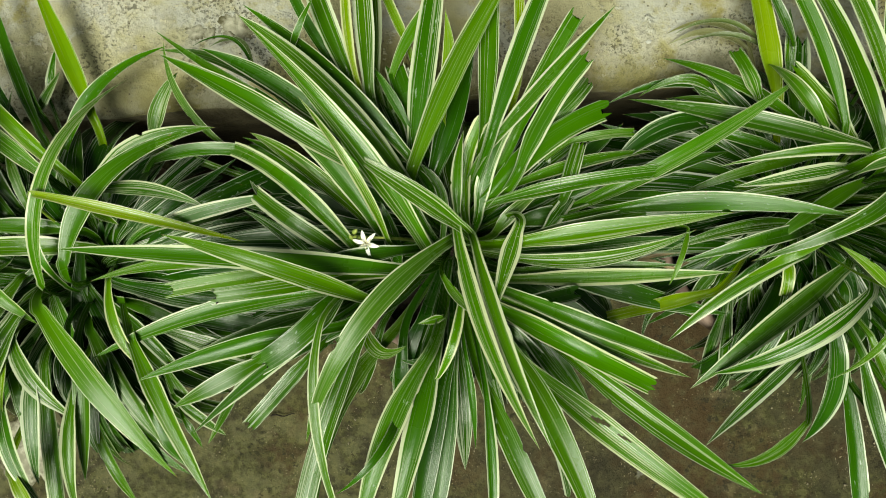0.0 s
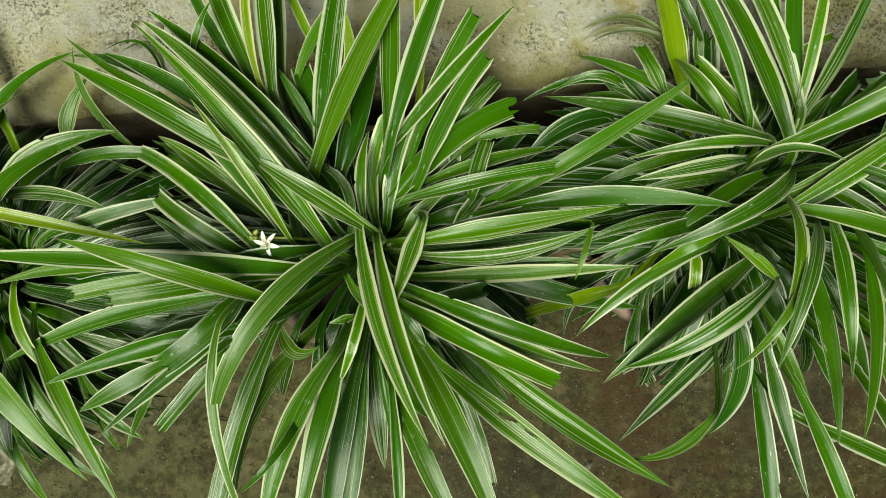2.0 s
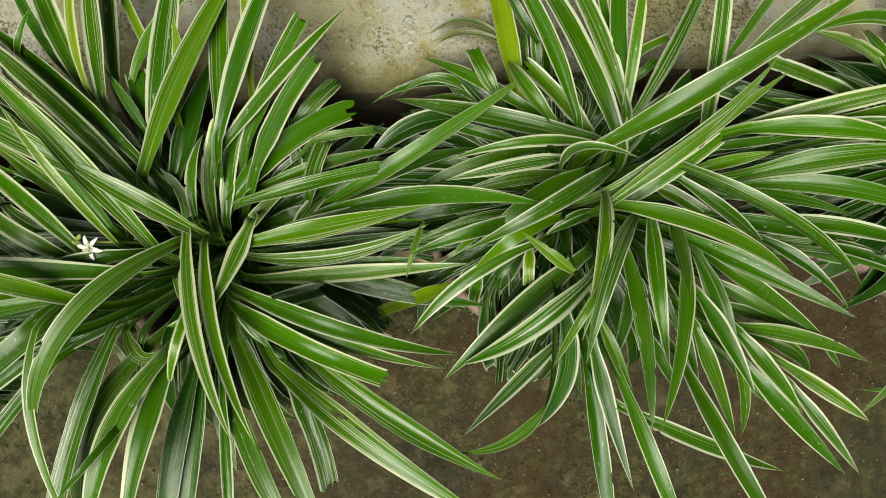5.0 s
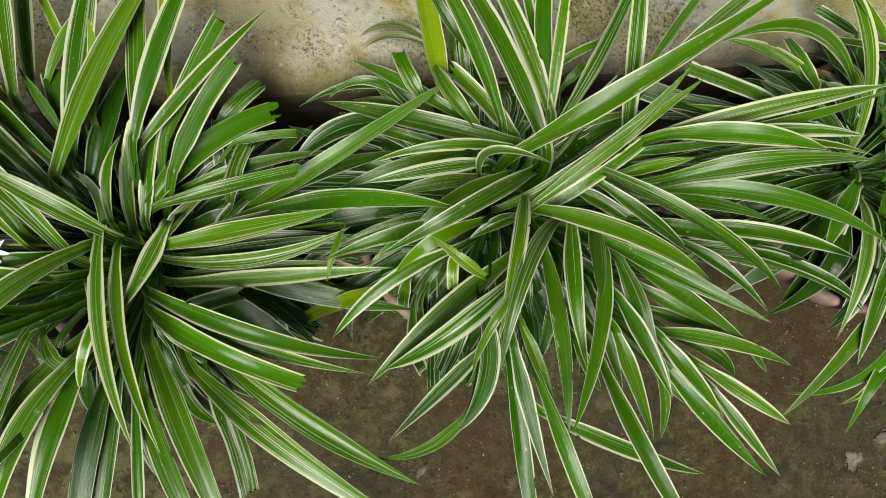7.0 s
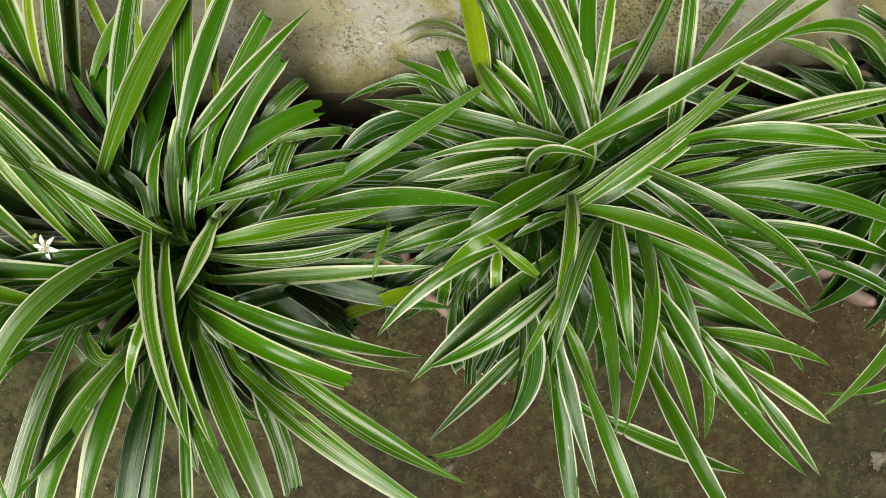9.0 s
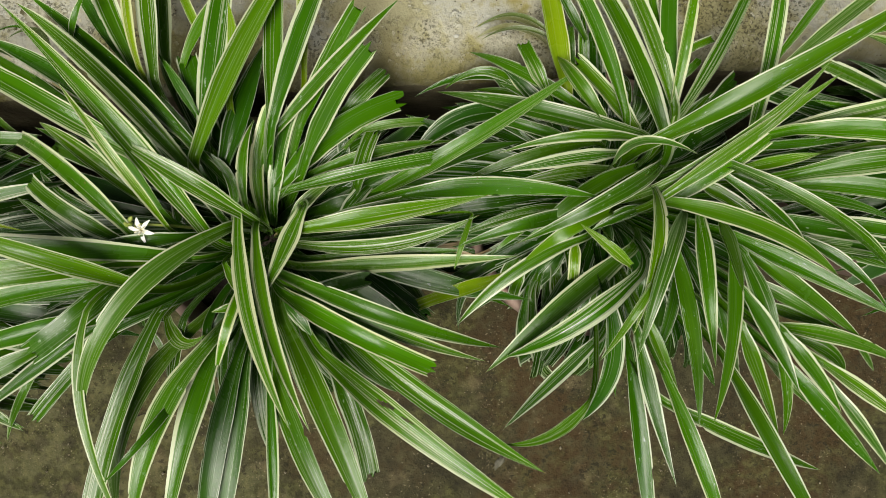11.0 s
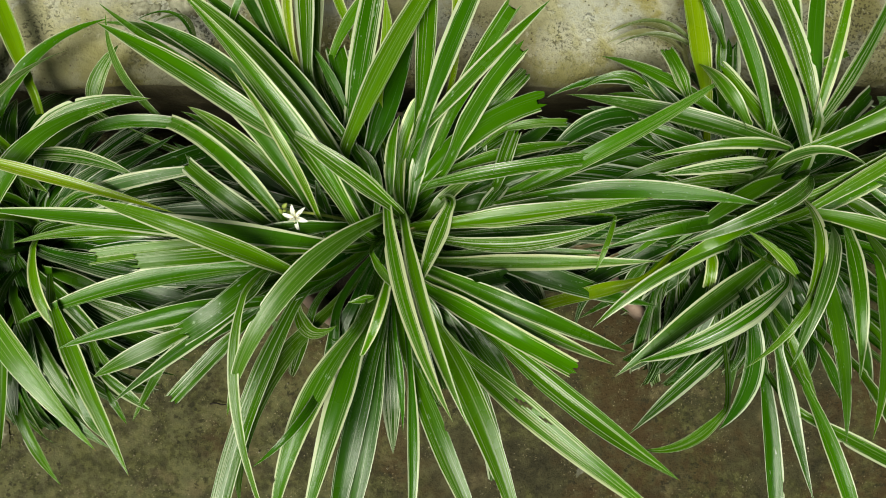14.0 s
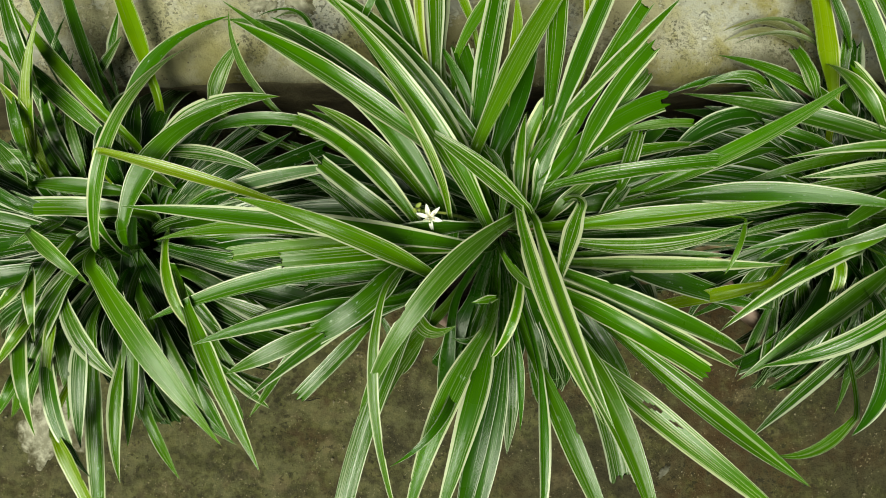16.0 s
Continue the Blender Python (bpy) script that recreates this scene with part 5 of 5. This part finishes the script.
leaf(plant, (-0.076, 0.060, 0.235), 173, 0.115, 0.47, -0.09, 0.041, 0.070, 13, 0.7, margin=.88)
leaf(plant, (-0.055, 0.022, 0.251), 100, 0.161, 0.48, -0.25, 0.011, -0.008, 12, 0.55)
leaf(plant, (-0.025, 0.084, 0.251), 121, 0.106, 0.29, 0.06, 0.011, -0.008, 9, 0.8)
leaf(plant, (-0.023, 0.109, 0.215), 153, 0.040, 0.49, 0.06, 0.007, 0.005, 10, 0.2, cut=True)
leaf(plant, (-0.087, 0.058, 0.251), 112, 0.040, 0.57, 0.28, 0.012, -0.008, 11, 0.6, cut=True)
leaf(plant, (0.007, 0.094, 0.220), 171, 0.061, 0.50, 0.01, 0.004, -0.000, 8, 0.6, cut=True)
leaf(plant, (-0.084, 0.029, 0.240), 173, 0.112, 0.49, 0.02, 0.015, 0.022, 11, 0.4)
leaf(plant, (-0.119, 0.046, 0.250), 171, 0.088, 0.48, 0.01, 0.023, 0.040, 11, 0.35, cut=True, margin=.7)
leaf(plant, (-0.033, -0.010, 0.251), 89, 0.056, 0.54, -0.00, 0.012, -0.008, 9, 0.7)
leaf(plant, (-0.059, -0.018, 0.251), -112, 0.056, 0.54, -0.21, 0.012, -0.008, 16, 0.4)
leaf(plant, (-0.048, -0.026, 0.240), -114, 0.113, 0.38, -0.09, 0.058, 0.030, 12, 0.7)
leaf(plant, (-0.015, -0.062, 0.240), -123, 0.105, 0.47, -0.16, 0.030, 0.022, 14, 0.35)
leaf(plant, (-0.002, -0.118, 0.235), -138, 0.103, 0.75, 0.16, 0.017, -0.050, 10, 0.5)
leaf(plant, (-0.046, -0.106, 0.254), -134, 0.116, 0.50, 0.01, 0.010, -0.004, 11, 0.4)
leaf(plant, (-0.006, -0.151, 0.220), -100, 0.060, 0.83, -0.08, -0.016, -0.070, 11, 0.75)
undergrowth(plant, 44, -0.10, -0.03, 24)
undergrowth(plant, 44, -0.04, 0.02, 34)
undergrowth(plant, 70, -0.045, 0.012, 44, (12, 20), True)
drape(plant, 16, 20, 170, 0.118, 64)


# ---- flower and buds of the second plant ----
def petal(length, wide):
    bm = bmesh.new()
    rows = []
    for k in range(8):
        s = k / 7
        half = wide * 0.5 * (math.sin(math.pi * min(s * 0.92 + 0.08, 1.0)) ** 0.7) if k < 7 else 0.0002
        z = 0.0022 * math.sin(s * 2.2) - 0.0012 * s * s
        rows.append([bm.verts.new((s * length, q * half, z + 0.0007 * abs(q))) for q in (-1, -0.5, 0, 0.5, 1)])
    for a, b in zip(rows, rows[1:]):
        for j in range(4):
            bm.faces.new((a[j], b[j], b[j + 1], a[j + 1]))
    return bm


def droplet(length, radius):
    """A closed bud, along x."""
    bm = lathe([(0.0001, 0), (radius * 0.7, length * 0.12), (radius, length * 0.4), (radius * 0.75, length * 0.75), (0.0001, length)], 10)
    bmesh.ops.rotate(bm, verts=bm.verts, matrix=Matrix.Rotation(radians(90), 3, "Y"))
    return bm


def inflorescence(plant, at, heading, petals):
    """A thin arching stalk from the crown with buds and, perhaps, one open star-shaped flower."""
    at = Vector(at)
    foot = Vector((at.x * 0.3, at.y * 0.3, SOIL_Z))
    top = Vector((at.x * 0.55, at.y * 0.6, at.z + 0.01))
    points = [bend(foot, top, at, k / 14) for k in range(15)]
    stalk = part("flower_stalk", tube(points, [0.0013 - 0.0005 * k / 14 for k in range(15)]), BUD, plant, "thin pale green flower stalk")
    for k in range(4):
        bud = part("bud", droplet(0.0065 - 0.0008 * k, 0.0019 - 0.0002 * k), BUD, stalk)
        bud.matrix_basis = Matrix.Translation(at + Vector((0.002 * math.cos(k * 2.1) - 0.002, 0.002 * math.sin(k * 2.1), 0.001 * k))) @ pose(0, 0, 0, 0, -25 - 14 * k, heading + 75 * k)
    if petals:
        heart = at + Vector((0.0075 * math.cos(radians(heading)), 0.0075 * math.sin(radians(heading)), 0.004))
        for k in range(6):
            one = part("petal", petal(0.0088 + 0.0005 * (k % 2), 0.0032 - 0.0005 * (k % 2)), PETAL, stalk, "white petal")
            one.matrix_basis = Matrix.Translation(heart) @ pose(0, 0, 0, 14, -8, heading + 20) @ pose(0, 0, 0, 0, 4, 60 * k)
        for k in range(6):
            a = radians(60 * k + 30)
            one = part("stamen", tube([heart, heart + Vector((0.002 * math.cos(a), 0.002 * math.sin(a), 0.003)), heart + Vector((0.0032 * math.cos(a), 0.0032 * math.sin(a), 0.0045))], [0.0003, 0.0003, 0.0006], 5), ANTHER, stalk, "yellow stamen")


inflorescence(plant_with_flower, (-0.067, 0.004, 0.266), -35, True)
inflorescence(plant_with_flower, (0.003, 0.008, 0.238), 200, False)


# ---- small things on the floor ----
def pale_patch(name, x, y, size, stretch, turn, label, seed, z=-0.0006, pale=1.0, rise=0.0018):
    """A thin, worn splash of old lime or mortar on the floor."""
    bm = bmesh.new()
    around, rings = 96, []
    heart = bm.verts.new((0, 0, 0.0020))
    for k in range(1, 7):
        f = k / 6
        ring = []
        for j in range(around):
            a = 2 * math.pi * j / around
            c, d = math.cos(a), math.sin(a)
            r = size * (1 + 0.55 * noise.noise(Vector((c * 1.3, d * 1.3, seed))) + 0.30 * noise.noise(Vector((c * 3.6, d * 3.6, seed + 5))) + 0.12 * noise.noise(Vector((c * 11, d * 11, seed - 2))))
            u, v = r * f * c, r * f * d * stretch
            ring.append(bm.verts.new((u, v, 0.0002 + (rise + 0.5 * rise * noise.noise(Vector((u * 90, v * 90, 0)))) * (1 - f ** 4))))
        rings.append(ring)
    for j in range(around):
        bm.faces.new((heart, rings[0][j], rings[0][(j + 1) % around]))
    for a, b in zip(rings, rings[1:]):
        for j in range(around):
            bm.faces.new((a[j], b[j], b[(j + 1) % around], a[(j + 1) % around]))
    ob = part(name, bm, lime_material(size, pale), None)
    ob.matrix_world = pose(x, y, z, 0, 0, turn)
    tagged(ob, label, "stain", kind="structure")


pale_patch("lime_patch", -0.418, -0.202, 0.036, 1.25, 0, "pale worn splash of old lime on the dark floor", 4.0)
pale_patch("mortar_patch", 0.753, -0.254, 0.013, 0.8, 20, "small pale spot of mortar on the dark floor", 8.0, pale=0.5)
pale_patch("mortar_patch", 0.241, -0.232, 0.009, 0.45, 50, "faint pale smear of mortar on the floor", 14.0, pale=0.35)
pale_patch("mortar_patch", 0.790, -0.232, 0.010, 0.6, 0, "small pale spot of mortar on the dark floor", 19.0, pale=0.4)


for k, (x, y, size) in enumerate([(-0.172, 0.183, 0.008), (-0.161, 0.182, 0.005), (-0.140, 0.188, 0.012), (-0.146, 0.180, 0.005), (-0.203, 0.194, 0.005), (-0.217, 0.171, 0.004), (0.143, 0.178, 0.004), (0.139, 0.165, 0.005)]):
    pale_patch("lime_flake", x, y, size, 0.8 + 0.1 * (k % 4), 40 * k, "pale flaking lime crust on the stained step", 30.0 + 3 * k, 0.1868, rise=0.0009)


def twig():
    """A thin dark twig lying on the floor."""
    a, b = Vector((-0.164, -0.166, 0.0022)), Vector((-0.138, -0.165, 0.0018))
    points = [a.lerp(b, k / 8) + Vector((0, 0.0012 * math.sin(k * 1.1), 0)) for k in range(9)]
    ob = part("twig", tube(points, [0.0009 - 0.00006 * k for k in range(9)], 6), SOIL, None)
    tagged(ob, "thin dark broken twig on the mossy floor", "twig")


twig()


def mortar_chip():
    """A small white angular chip on the step."""
    bm = bmesh.new()
    top = [bm.verts.new((0.0034 * math.cos(a) * f, 0.0022 * math.sin(a), 0.0016)) for a, f in ((0.2, 1.0), (1.5, 0.8), (2.6, 1.1), (4.0, 0.9), (5.2, 1.0))]
    low = [bm.verts.new((v.co.x * 1.2, v.co.y * 1.2, 0)) for v in top]
    bm.faces.new(top)
    bm.faces.new(low[::-1])
    for k in range(5):
        bm.faces.new((low[k], low[(k + 1) % 5], top[(k + 1) % 5], top[k]))
    ob = part("mortar_chip", bm, CHIP, None)
    ob.matrix_world = pose(0.181, 0.177, 0.1875, 0, 0, 15) @ Matrix.Scale(0.7, 4)
    tagged(ob, "small white chip of mortar on the stained step", "mortar chip")


mortar_chip()


def grit(count):
    """Crumbs and grains scattered over the floor and the step."""
    chance = random.Random(5)
    verts, faces = [], []
    for _ in range(count):
        x = chance.uniform(-0.6, 1.0)
        if chance.random() < 0.8:
            y, z = chance.uniform(-0.42, 0.05), 0.0
        else:
            y, z = 0.131 + TILT_STEP * x + chance.uniform(0.02, 0.2), 0.187
        r = 0.0004 + 0.0013 * chance.random() ** 4
        base = len(verts)
        for dx, dy, dz in ((1, 0, 0), (-1, 0, 0), (0, 1, 0), (0, -1, 0), (0, 0, 0.9), (0, 0, -0.5)):
            verts.append((x + r * dx * chance.uniform(0.7, 1.3), y + r * dy * chance.uniform(0.7, 1.3), z + r * dz + r * 0.3))
        for a, b in ((0, 2), (2, 1), (1, 3), (3, 0)):
            faces += [(base + a, base + b, base + 4), (base + b, base + a, base + 5)]
    me = bpy.data.meshes.new("grit")
    me.from_pydata(verts, [], faces)
    me.materials.append(GRIT)
    tagged(new("grit", me), "pale crumbs of grit scattered on the concrete", "grit", kind="stuff")


grit(2200)
